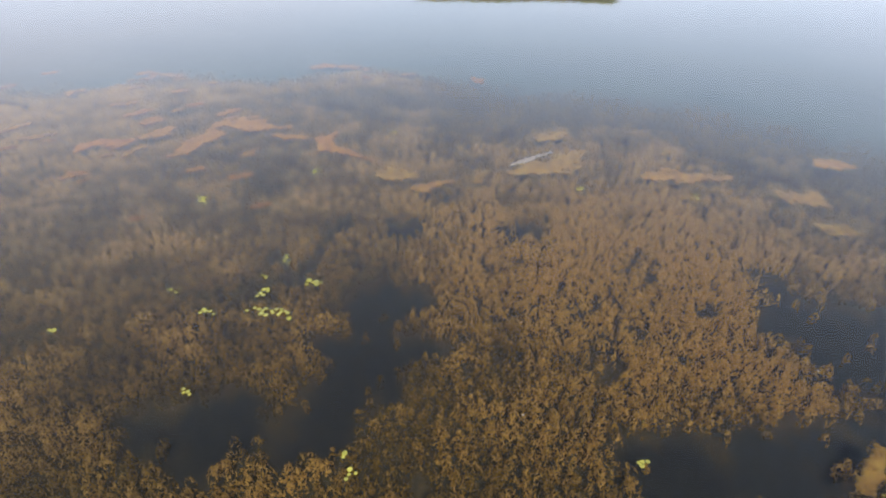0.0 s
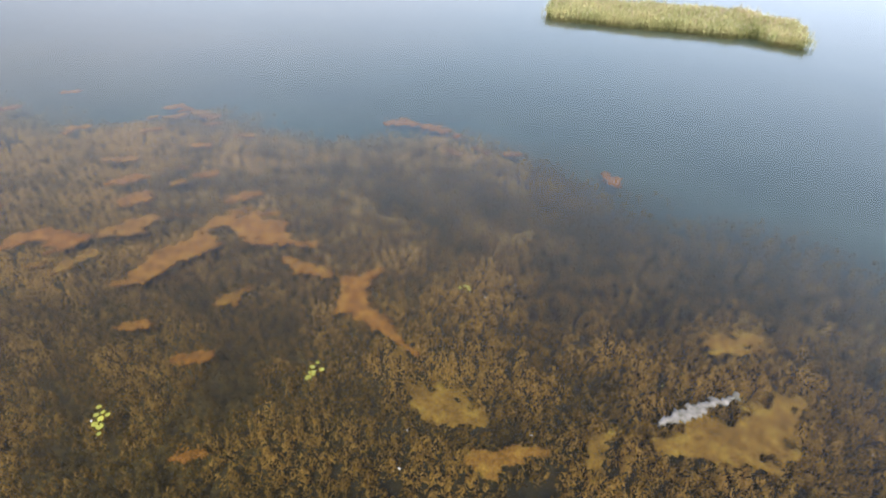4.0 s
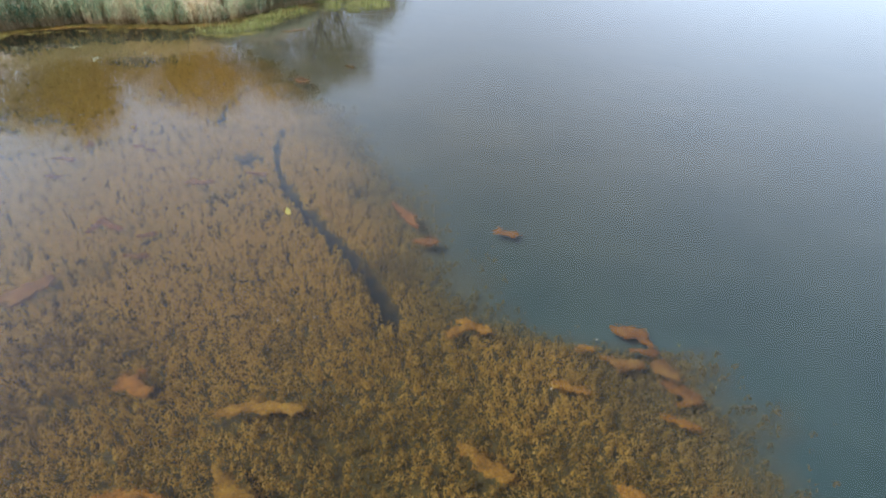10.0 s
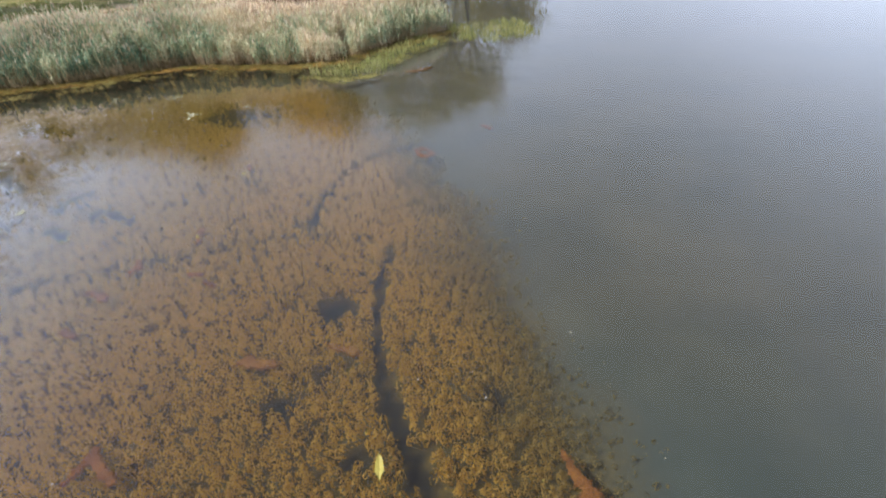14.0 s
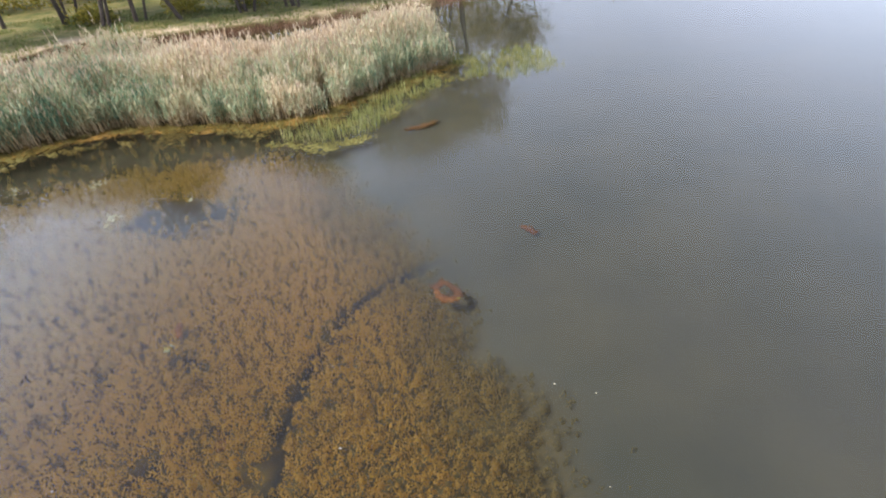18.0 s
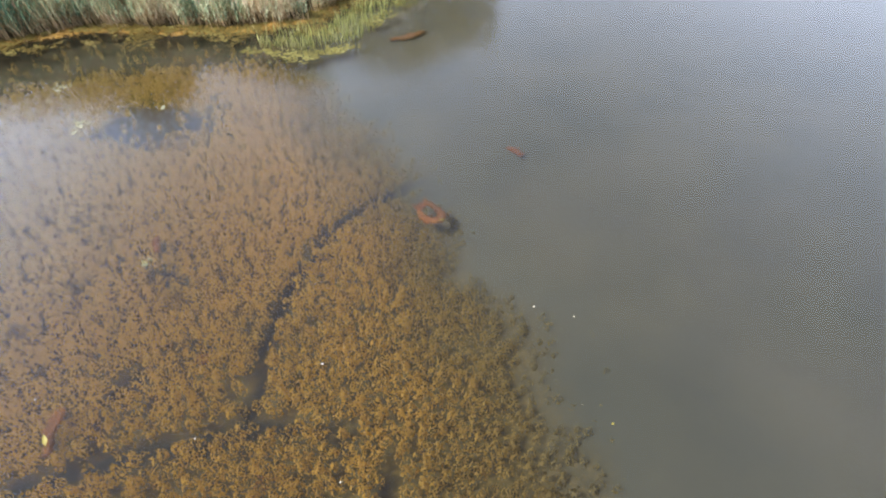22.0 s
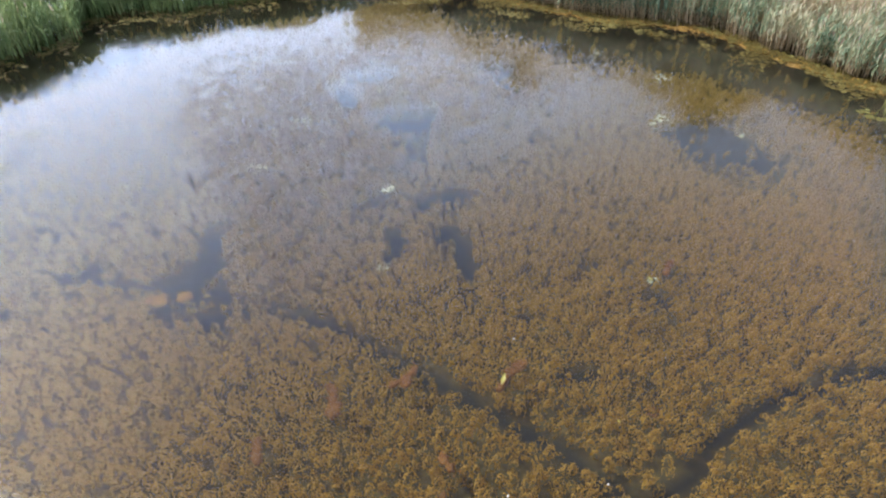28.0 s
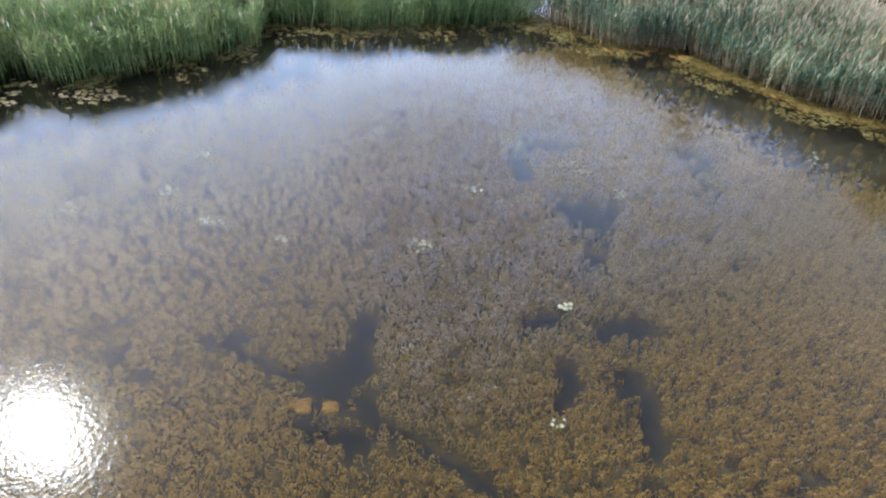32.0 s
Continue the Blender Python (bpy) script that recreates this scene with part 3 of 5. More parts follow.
# ---- ground and water ----
def graded(lo, hi, step, far):
    inner = np.arange(lo, hi + 1e-6, step)
    out = step * 1.35 ** np.arange(1, 40)
    outer = np.cumsum(out)
    outer = outer[outer < far]
    return np.concatenate([lo - outer[::-1], inner, hi + outer])


def build_ground():
    xs, ys = graded(-42, 18, 0.3, 2500), graded(-28, 62, 0.3, 2500)
    gx, gy = np.meshgrid(xs, ys)
    x, y = gx.ravel(), gy.ravel()
    z = bed_height(x, y)
    inland = bank_in(x, y)
    w, h = len(xs), len(ys)
    i = (np.arange(h - 1)[:, None] * w + np.arange(w - 1)).ravel()
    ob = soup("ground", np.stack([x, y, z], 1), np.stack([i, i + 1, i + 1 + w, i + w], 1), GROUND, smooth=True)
    # where the trees' golden reflection is painted on the bed
    gold_reflection = np.clip((14.0 - line_distance(x, y, NORTH_FRONT[3:])) / 5, 0, 1)
    for name, val in (("gap", np.maximum(np.maximum(np.clip(2.2 - 1.6 * hole_field(x, y), 0, 1), 0.85 * shade_belt(x, y)), np.clip((-6 - y) / 4, 0, 0.6) * np.clip((x - np.interp(y, WEST_Y, WEST_X)) / 2 + 1, 0, 1))), ("gold_reflection", gold_reflection), ("turbid", np.clip(np.where(y < -2, (2.6 - weed_depth_in(x, y)) / 4.6, 0.15 - weed_depth_in(x, y) / 1.6), 0, 1)), ("land", np.clip(inland * 2.0 - 1.2, 0, 1)), ("edge", np.clip(inland + 1.5, 0, 1)), ("dirt", np.clip(1.6 - np.abs(inland - 2.2 - 1.4 * (value_noise(x, y, 6.0, 2) - 0.5)) * 0.9, 0, 1))):
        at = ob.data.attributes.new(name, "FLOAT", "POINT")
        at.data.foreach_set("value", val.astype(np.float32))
    tagged(ob, "muddy lake bed rising to grassy banks", "ground", kind="structure")


def build_water():
    v = np.array([(-2500, -2500, 0), (2500, -2500, 0), (2500, 2500, 0), (-2500, 2500, 0)])
    ob = soup("water", v, [(0, 1, 2, 3)], WATER)
    tagged(ob, "calm clear lake water reflecting a pale sky", "water", kind="structure")


build_ground()
build_water()


# ---- reeds ----
def along(pts, n):
    p = np.array(pts, float)
    seg = np.hypot(*np.diff(p, axis=0).T)
    s = np.concatenate([[0], np.cumsum(seg)])
    u = RNG.random(n) * s[-1]
    return np.stack([np.interp(u, s, p[:, 0]), np.interp(u, s, p[:, 1])], 1)


def reed_stand(label, pts, inward, depth, n, tall, plumes=1.0, lean=(0.02, 0.02), leaf=None, rim=0.8, spread=0.4):
    root = new("reed_bed")
    tagged(root, label, "reeds", kind="stuff")
    front = along(pts, n)
    d = RNG.random(n) * depth
    q = front + d[:, None] * np.array(inward) + RNG.normal(0, 0.25, (n, 2))
    wob = value_noise(q[:, 0], q[:, 1], 2.5, 3)
    ok = wob > 0.30 + 0.10 * (value_noise(q[:, 0] + 70, q[:, 1], 1.2, 2) - 0.5) - 0.06 * (d > 2.5)
    q, d, wob = q[ok], d[ok], wob[ok]
    n = len(q)
    tuft = value_noise(q[:, 0] + 7, q[:, 1], 0.9, 2)
    h = tall * (0.32 + 0.75 * wob + 0.32 * tuft + 0.16 * RNG.random(n)) * (rim + (1 - rim) * np.clip(d / 3.0, 0, 1))
    h = h * np.where(RNG.random(n) < 0.05, 1.15 + 0.25 * RNG.random(n), 1.0)
    foot = np.stack([q[:, 0], q[:, 1], np.full(n, -0.25)], 1)
    bend = unit2(n) * 0.22 * RNG.random((n, 1)) + np.array([lean[0], lean[1], 0])
    top = foot + bend * h[:, None]
    top[:, 2] = h
    side = unit2(n) * 0.012
    v = np.stack([foot - side, foot + side, top + side * 0.5, top - side * 0.5], 1).reshape(-1, 3)
    tagged(soup("stems", v, np.arange(n * 4).reshape(-1, 4), leaf or REED_STEM, root), "upright reed stems")
    k = 11
    s = 0.28 + 0.72 * RNG.random((n * k, 1)) ** 0.8
    b = np.repeat(foot, k, 0) * (1 - s) + np.repeat(top, k, 0) * s
    out = unit2(n * k)
    ln = (0.25 + 0.3 * RNG.random((n * k, 1)))
    t = b + out * ln * (0.15 + spread * 1.2 * RNG.random((n * k, 1)))
    t[:, 2] = b[:, 2] + ln[:, 0] * (0.95 - (0.3 + spread) * RNG.random(n * k))
    sd = np.stack([-out[:, 1], out[:, 0], np.zeros(n * k)], 1) * (1.2 - 0.5 * spread) * (0.012 + 0.013 * RNG.random((n * k, 1)))
    v, f = kites(b, t, sd, 0.4)
    blades = tagged(soup("leaves", v, f, leaf or REED_LEAF, root), "grey-green narrow reed leaves")
    if leaf is None:
        at = blades.data.attributes.new("tone", "FLOAT", "POINT")
        at.data.foreach_set("value", np.repeat(0.62 * np.clip(d / depth, 0, 1) - 0.08 - 0.5 * np.clip((-19 - q[:, 0]) / 6, 0, 1) + 0.8 * (tuft - 0.5), k * 4).astype(np.float32))
    pick = RNG.random(n) < 0.8 * plumes * np.clip(d / depth * 1.6 + 0.15, 0, 1)
    b = top[pick]
    m = len(b)
    if m:
        t = b + unit2(m) * 0.08
        t[:, 2] = b[:, 2] + 0.2 + 0.12 * RNG.random(m)
        b = b - np.array([0, 0, 0.05])
        v, f = kites(b, t, unit2(m) * 0.035, 0.45)
        tagged(soup("plumes", v, f, PLUME, root), "pale brown feathery reed plumes")
    return root


def rush_patch(label, pts, inward, depth, n, tall, material=None):
    front = along(pts, n)
    d = RNG.random(n) * depth
    q = front + d[:, None] * np.array(inward) + RNG.normal(0, 0.15, (n, 2))
    ok = value_noise(q[:, 0], q[:, 1], 0.8, 2) > 0.38
    q = q[ok]
    n = len(q)
    foot = np.stack([q[:, 0], q[:, 1], np.full(n, -0.3)], 1)
    top = foot + unit2(n) * 0.26 * RNG.random((n, 1))
    top[:, 2] = tall * (0.35 + 0.8 * RNG.random(n))
    v, f = kites(foot, top, unit2(n) * 0.016, 0.5)
    return tagged(soup("rush_patch", v, f, material or RUSH), label, "rushes", kind="stuff")


reed_stand("tall grey-green reed bed with tan plumes at the lake edge", NORTH_FRONT, (-0.42, 0.9), 8.5, 18000, 2.4, lean=(-0.04, -0.25), rim=0.5)
reed_stand("dense dark green reed bed standing in shallow water", WEST_FRONT, (-1.0, 0.05), 6.0, 12000, 2.2, 0.25, lean=(0.0, 0.05), leaf=REED_GREEN, rim=0.6, spread=0.8)
reed_stand("small reed island standing in open water", EAST_FRONT, (0.9, 0.45), 5.0, 7000, 0.72, 0.4, leaf=PALE_REED, rim=0.6)
rush_patch("short light green rushes before the reed bed", ((-13.0, 38.2), (-11.2, 38.0), (-9.6, 39.2), (-9.0, 42.0), (-7.4, 46.5)), (-0.6, 0.75), 2.4, 1500, 0.42)
rush_patch("short light green rushes at the tip of the reed bed", ((-6.2, 47.6), (-4.4, 47.0), (-2.6, 47.6), (-0.6, 49.6)), (-0.4, 0.95), 5.5, 1500, 0.4)

DEAD_REED = plant_material("dead_reed", [(0.0, (0.09, 0.045, 0.025)), (0.5, (0.20, 0.115, 0.07)), (1.0, (0.36, 0.25, 0.17))], patch=0.5, rough=0.8)
rush_patch("dead red-brown reeds along the eroded bank", ((-41.0, 54.2), (-32.0, 57.8), (-22.0, 63.4), (-17.0, 67.8), (-9.0, 72.8)), (-0.2, 0.9), 1.6, 2800, 0.55, DEAD_REED)


# ---- trees on the north bank ----
def tree(label, x, y, tall, wide, seed, hem=0.25):
    rng = np.random.default_rng(seed)
    root = new("tree")
    root.location = (x, y, 0.35)
    tagged(root, label, "tree", group="trees on the far bank")
    bm = bmesh.new()

    def limb(a, b, ra, rb):
        a, b = Vector(a), Vector(b)
        m = look(a, b)
        rings = []
        for p, r in ((a, ra), ((a + b) / 2 + Vector(rng.normal(0, 0.12, 3)), (ra + rb) / 2), (b, rb)):
            rings.append([bm.verts.new(p + m.to_3x3() @ Vector((r * math.cos(w), r * math.sin(w), 0))) for w in [k * math.pi / 3.5 for k in range(7)]])
        for lo, hi in zip(rings[:-1], rings[1:]):
            for k in range(7):
                bm.faces.new((lo[k], lo[(k + 1) % 7], hi[(k + 1) % 7], hi[k]))

    fork = (rng.normal(0, 1.1), rng.normal(0, 0.8), tall * 0.38)
    limb((0, 0, -0.5), fork, 0.22, 0.15)
    for k in range(seed * 7 % 4):
        w = 1.7 * k + seed
        foot = (0.7 * math.cos(w), 0.7 * math.sin(w), -0.5)
        limb(foot, (2.2 * math.cos(w), 2.2 * math.sin(w), tall * 0.5), 0.14, 0.07)
    tips = []
    for k in range(7):
        w = k * 0.9 + rng.random()
        r = wide * (0.25 + 0.3 * rng.random())
        e = (fork[0] + r * math.cos(w), fork[1] + r * math.sin(w), tall * (0.5 + 0.42 * rng.random()))
        limb(fork, e, 0.10, 0.03)
        tips.append(e)
    part("trunk", bm, BARK, root, "grey-brown bark trunk with limbs")
    n = 9000
    c = np.array(tips)[rng.integers(0, 7, n)]
    off = rng.normal(0, 1, (n, 3)) * np.array([wide * 0.17, wide * 0.17, tall * 0.10])
    b = c + off
    b[:, 2] = np.maximum(b[:, 2] - (0.25 - hem) * tall * 1.6 * rng.random(n), tall * hem)
    d = rng.normal(0, 1, (n, 3))
    d /= np.linalg.norm(d, axis=1)[:, None]
    e = rng.normal(0, 1, (n, 3))
    s = np.cross(d, e)
    s /= np.linalg.norm(s, axis=1)[:, None]
    v, f = kites(b, b + d * 0.26, s * 0.09, 0.5)
    soup("crown", v, f, CROWN, root)
    return root


TREES = ((-60, 42, 12.5), (-54, 50, 14), (-52, 57, 17.5), (-49.4, 64.5, 17.5), (-44.2, 66.0, 18), (-39.6, 64.3, 17), (-37.4, 66.0, 16), (-33.0, 66.5, 14), (-28.5, 69.5, 15), (-24.5, 71.5, 17), (-20.5, 74.5, 16.5), (-16.5, 76.5, 16), (-13.0, 79.0, 16), (-10.0, 83.0, 16), (-3.5, 91.0, 10))
for k, (x, y, tall) in enumerate(TREES):
    tree("broad-leaved tree with an airy green crown on the grassy bank", x, y, tall, 7.4 + math.cos(k * 1.7), k + 1, 0.25 if k < 13 else 0.06)


def shrub(x, y, tall, wide, seed):
    rng = np.random.default_rng(seed)
    n = 900
    c = rng.normal(0, 1, (n, 3)) * np.array([wide * 0.3, wide * 0.3, tall * 0.22]) + np.array([0, 0, tall * 0.5])
    c[:, 2] = np.clip(c[:, 2], 0.05, tall)
    d = rng.normal(0, 1, (n, 3))
    d /= np.linalg.norm(d, axis=1)[:, None]
    e = np.cross(d, rng.normal(0, 1, (n, 3)))
    e /= np.linalg.norm(e, axis=1)[:, None]
    root = new("shrub")
    root.location = (x, y, 0.45)
    tagged(root, "leafy green shrub on the lake bank", "shrub", group="shrubs on the bank")
    v, f = kites(c, c + d * 0.3, e * 0.09, 0.5)
    soup("crown", v, f, CROWN, root)
    b = np.zeros((30, 3)) + rng.normal(0, 0.1, (30, 3)) * np.array([1, 1, 0]) - np.array([0, 0, 0.2])
    v, f = kites(b, c[:30], np.cross(c[:30] - b, (0, 0, 1.0)) * 0.02, 0.3)
    soup("branches", v, f, BARK, root)


for k, (x, y, tall, wide) in enumerate(((-50, 33, 5.5, 6), (-51, 39, 6, 6), (-52, 26, 4.5, 6), (-41.5, 66.0, 1.6, 3), (-34.5, 69.5, 2.2, 3), (-29.5, 72.5, 2.5, 4), (-19.0, 77.5, 2.2, 4))):
    shrub(x, y, tall, wide, 40 + k)

# ---- woods closing the view ----
def woods(label, pts, deep, tall, n, size):
    q = along(pts, n) + RNG.uniform(-deep, deep, (n, 2))
    hill = tall * (0.55 + 0.8 * value_noise(q[:, 0], q[:, 1], tall, 3))
    b = np.stack([q[:, 0], q[:, 1], hill * RNG.random(n) ** 0.8], 1)
    d = RNG.normal(0, 1, (n, 3))
    d /= np.linalg.norm(d, axis=1)[:, None]
    e = np.cross(d, RNG.normal(0, 1, (n, 3)))
    e /= np.linalg.norm(e, axis=1)[:, None]
    v, f = kites(b, b + d * size, e * size * 0.4, 0.5)
    tagged(soup("woods", v, f, CROWN), label, "woods", kind="stuff")


woods("dense green thicket behind the lawn", ((-75, 45), (-66, 70), (-45, 86), (-20, 96), (-6, 101)), 5, 8, 50000, 0.32)
woods("distant green woods round the lake", ((-6, 101), (20, 122), (120, 190), (260, 140), (300, -40), (220, -220), (0, -300), (-180, -200), (-160, -40), (-90, 10), (-75, 45)), 12, 4.5, 50000, 0.5)


# ---- floating algae ----
MATS = []
THREADS = []


def sheet_value(x, y, strokes, ragged=1.0):
    """Below 1 on the floating sheet made of those strokes, with a ragged edge."""
    f = np.full(np.shape(x), 9.0)
    for spine in strokes:
        f = np.minimum(f, spine_value(x, y, spine))
    return f + ragged * 1.25 * (value_noise(x + 13, y + 7, 0.45, 2) - 0.5) + ragged * 1.9 * (value_noise(x, y + 31, 0.15, 3) - 0.5)


def no_crumbs(full):
    """The connected patches of a grid of cells, without the crumbs."""
    left = {(int(i), int(j)) for i, j in zip(*np.nonzero(full))}
    out = np.zeros_like(full)
    while left:
        todo = [left.pop()]
        patch = set(todo)
        while todo:
            i, j = todo.pop()
            for c in ((i + 1, j), (i - 1, j), (i, j + 1), (i, j - 1)):
                if c in left:
                    left.discard(c)
                    patch.add(c)
                    todo.append(c)
        if len(patch) > 14:
            for c in patch:
                out[c] = True
    return out


def mat(*strokes, label="flat orange-brown algae mat floating in the lake", top=-0.05, material=None, ragged=1.0):
    """A thin floating sheet along one or more spines of points (x, y, half width)."""
    p = np.array([q for spine in strokes for q in spine])
    x, y = p[:, 0].mean(), p[:, 1].mean()
    stuff = material or (SUNK_ALGAE if x > 9.5 else TAN_ALGAE if y < -7.5 else DULL_ALGAE if y > 10 else ALGAE)
    if (y > 10 or x > 9.5) and material is None:
        top -= 0.10 if x > 9.5 else 0.02
    MATS.append((strokes, p[:, 0].min() - 1, p[:, 0].max() + 1, p[:, 1].min() - 1, p[:, 1].max() + 1))
    area = sum(2 * (w0 + w1) * math.hypot(x1 - x0, y1 - y0) / 2 + 1.5 * w0 * w0 for spine in strokes for (x0, y0, w0), (x1, y1, w1) in zip(spine, spine[1:] + spine[-1:]))
    step = 0.04 if area < 0.6 else 0.055
    r = max(np.abs(p[:, 0] - x).max(), np.abs(p[:, 1] - y).max()) + 1.6 * p[:, 2].max()
    k = int(r / step) + 1
    ax = np.arange(-k, k + 1) * step
    gx, gy = np.meshgrid(ax, ax)
    inside = sheet_value(gx + x, gy + y, strokes, ragged) < 1
    inside[0, :] = inside[-1, :] = inside[:, 0] = inside[:, -1] = False
    jx, jy = gx + RNG.normal(0, step * 0.2, gx.shape), gy + RNG.normal(0, step * 0.2, gx.shape)
    z = top + 0.05 * (value_noise(gx + x, gy + y, 0.22, 3) - 0.5)
    full = inside[:-1, :-1] & inside[1:, :-1] & inside[:-1, 1:] & inside[1:, 1:]
    n = 2 * k + 1
    full = no_crumbs(full)
    i, j = np.nonzero(full)
    q = i * n + j
    total = n * n
    faces = [np.stack([q, q + 1, q + 1 + n, q + n], 1)]
    pad = np.pad(full, 1)
    for di, dj, p0, p1 in ((-1, 0, 0, 1), (1, 0, n + 1, n), (0, -1, n, 0), (0, 1, 1, n + 1)):
        rim = full & ~pad[1 + di : full.shape[0] + 1 + di, 1 + dj : full.shape[1] + 1 + dj]
        e = np.nonzero(rim)
        c = e[0] * n + e[1]
        faces.append(np.stack([c + p1, c + p0, c + p0 + total, c + p1 + total], 1))
    faces = np.concatenate(faces)
    v = np.concatenate([np.stack([jx.ravel(), jy.ravel(), z.ravel()], 1), np.stack([jx.ravel(), jy.ravel(), np.full(total, top - 0.045)], 1)])
    # loose threads of algae blur the sheet and its rim
    count = int(min(1500 * area * r * r / max(area, 0.1), 9000)) + 100
    px, py = RNG.uniform(-r, r, count), RNG.uniform(-r, r, count)
    near = sheet_value(px + x, py + y, strokes, ragged)
    ok = RNG.random(len(px)) < np.clip((1.75 - near) / 0.8, 0, 1) ** 1.5 * np.where(near < 0.9, 0.45, 1.0)
    px, py = px[ok], py[ok]
    lone = len(px)
    foot = np.stack([px, py, np.full(lone, top - 0.03)], 1)
    tip = foot + unit2(lone) * RNG.uniform(0.02, 0.09, (lone, 1)) + np.array([0, 0, 0.04])
    side = unit2(lone) * RNG.uniform(0.008, 0.02, (lone, 1))
    mid = (foot + tip) / 2
    threads = np.stack([foot, mid + side, tip, mid - side], 1).reshape(-1, 3)
    THREADS.append((threads + np.array([x, y, 0]), stuff))
    used, faces = np.unique(faces, return_inverse=True)
    ob = soup("algae_mat", v[used], faces.reshape(-1, 4), stuff, smooth=False)
    ob.location = (x, y, 0)
    return tagged(ob, label, "algae mat", group="floating algae mats")


mat(((0.87, -8.56, 0.15), (0.94, -9.15, 0.47), (1.15, -9.76, 0.28))); mat(((0.55, -10.44, 0.29), (0.98, -10.73, 0.2), (1.33, -11.08, 0.09)))
mat(((1.16, -11.83, 0.12), (1.91, -11.72, 0.26), (2.52, -11.77, 0.12)))
mat(((3.16, -5.19, 0.14), (2.58, -5.14, 0.29), (2.04, -5.35, 0.33), (1.65, -5.72, 0.28), (1.85, -6.3, 0.22), (1.55, -7.86, 0.1), (1.28, -8.24, 0.07)))
mat(((2.9, -12.6, 0.22), (3.7, -13.22, 0.5), (4.06, -13.87, 0.68), (5.33, -14.06, 0.33), (5.77, -14.28, 0.13))); mat(((6.36, -12.45, 0.33), (6.9, -13.03, 0.28)))
mat(((6.79, -16.92, 0.15), (7.48, -16.97, 0.11))); mat(((4.73, -16.79, 0.29), (5.09, -17.61, 0.47), (5.4, -18.27, 0.29), (5.76, -19.01, 0.22)))
mat(((-1.98, -2.82, 0.12), (-1.69, -3.05, 0.15))); mat(((-1.67, -4.54, 0.18), (-1.26, -4.81, 0.13))); mat(((-0.12, -3.61, 0.18), (0.47, -3.52, 0.13)))
mat(((-2.8, -6.61, 0.12), (-2.54, -6.79, 0.1))); mat(((-5.08, -3.89, 0.14), (-4.87, -4.06, 0.11)))
mat(((8.59, -21.94, 0.36), (8.66, -22.46, 0.45))); mat(((5.08, -20.78, 0.43), (5.31, -21.55, 0.52))); mat(((3.4, -21.76, 0.29), (3.59, -22.32, 0.25)))
mat(((-5.55, -21.88, 0.15), (-4.62, -22.27, 0.16)))
mat(((-0.88, -1.3, 0.27), (-0.16, -1.08, 0.55), (0.52, -1.12, 0.55), (0.98, -0.98, 0.3)), ((1.09, -0.53, 0.14), (1.87, -0.46, 0.29), (2.28, -1.01, 0.6), (2.28, -1.72, 0.53), (2.25, -2.32, 0.43), (2.35, -2.7, 0.21), (2.77, -3.15, 0.15)), ((2.49, -0.85, 0.17), (3.08, -1.13, 0.11)))
mat(((1.86, -3.33, 0.15), (1.97, -3.92, 0.33), (2.11, -4.49, 0.14)))
mat(((-0.6, 1.15, 0.2), (-0.17, 0.99, 0.38), (0.56, 0.96, 0.2)), ((0.56, 0.96, 0.1), (1.12, 0.6, 0.11), (1.48, 0.08, 0.07)))
mat(((-2.7, 2.12, 0.14), (-2.4, 2.37, 0.2), (-1.82, 2.19, 0.26), (-1.58, 1.7, 0.24), (-1.73, 1.2, 0.2)), ((-1.73, 1.32, 0.18), (-1.37, 1.22, 0.24), (-1.03, 1.24, 0.14)), ragged=1.4)
mat(((-2.55, 0.88, 0.09), (-2.24, 0.74, 0.09))); mat(((-2.26, 0.13, 0.1), (-1.94, 0.29, 0.2), (-1.31, 0.43, 0.17)))
mat(((2.63, 0.37, 0.19), (3.05, 0.33, 0.23), (3.43, 0.13, 0.12))); mat(((0.39, 2.4, 0.24), (0.74, 2.29, 0.34), (1.02, 2.1, 0.15)))
mat(((0.55, 3.77, 0.08), (1.01, 3.69, 0.25), (1.49, 3.61, 0.21))); mat(((1.31, 5.45, 0.1), (1.61, 5.18, 0.16), (1.99, 4.87, 0.12))); mat(((2.75, 2.44, 0.18), (3.15, 2.2, 0.2)))
mat(((1.98, 2.45, 0.13), (2.27, 2.38, 0.11))); mat(((-2.94, 5.26, 0.13), (-2.43, 4.75, 0.17), (-2.03, 4.43, 0.13))); mat(((-2.73, 4.09, 0.1), (-2.38, 3.91, 0.13)))
mat(((-4.82, 4.64, 0.07), (-4.37, 4.78, 0.16), (-3.7, 4.73, 0.14), (-3.38, 4.46, 0.07))); mat(((-3.17, 6.4, 0.07), (-2.54, 6.54, 0.15), (-1.69, 6.4, 0.1)))
mat(((-5.62, 4.43, 0.09), (-5.36, 4.36, 0.07))); mat(((-4.23, 0.43, 0.17), (-3.91, 0.44, 0.25), (-3.69, -0, 0.09))); mat(((-4.21, -0.38, 0.1), (-3.93, -0.3, 0.1)))
mat(((-1.49, -1.2, 0.11), (-1.15, -1.38, 0.08))); mat(((10.49, 1.69, 0.16), (10.83, 1.5, 0.29), (11.22, 0.63, 0.15), (11.52, -0.07, 0.45), (11.53, -0.97, 0.29)), ragged=1.7)
mat(((10.26, -1.61, 0.15), (10.15, -2.11, 0.19))); mat(((11.04, -2.2, 0.12), (10.97, -2.84, 0.13))); mat(((11.41, -3.4, 0.17), (11.76, -3.67, 0.15)))
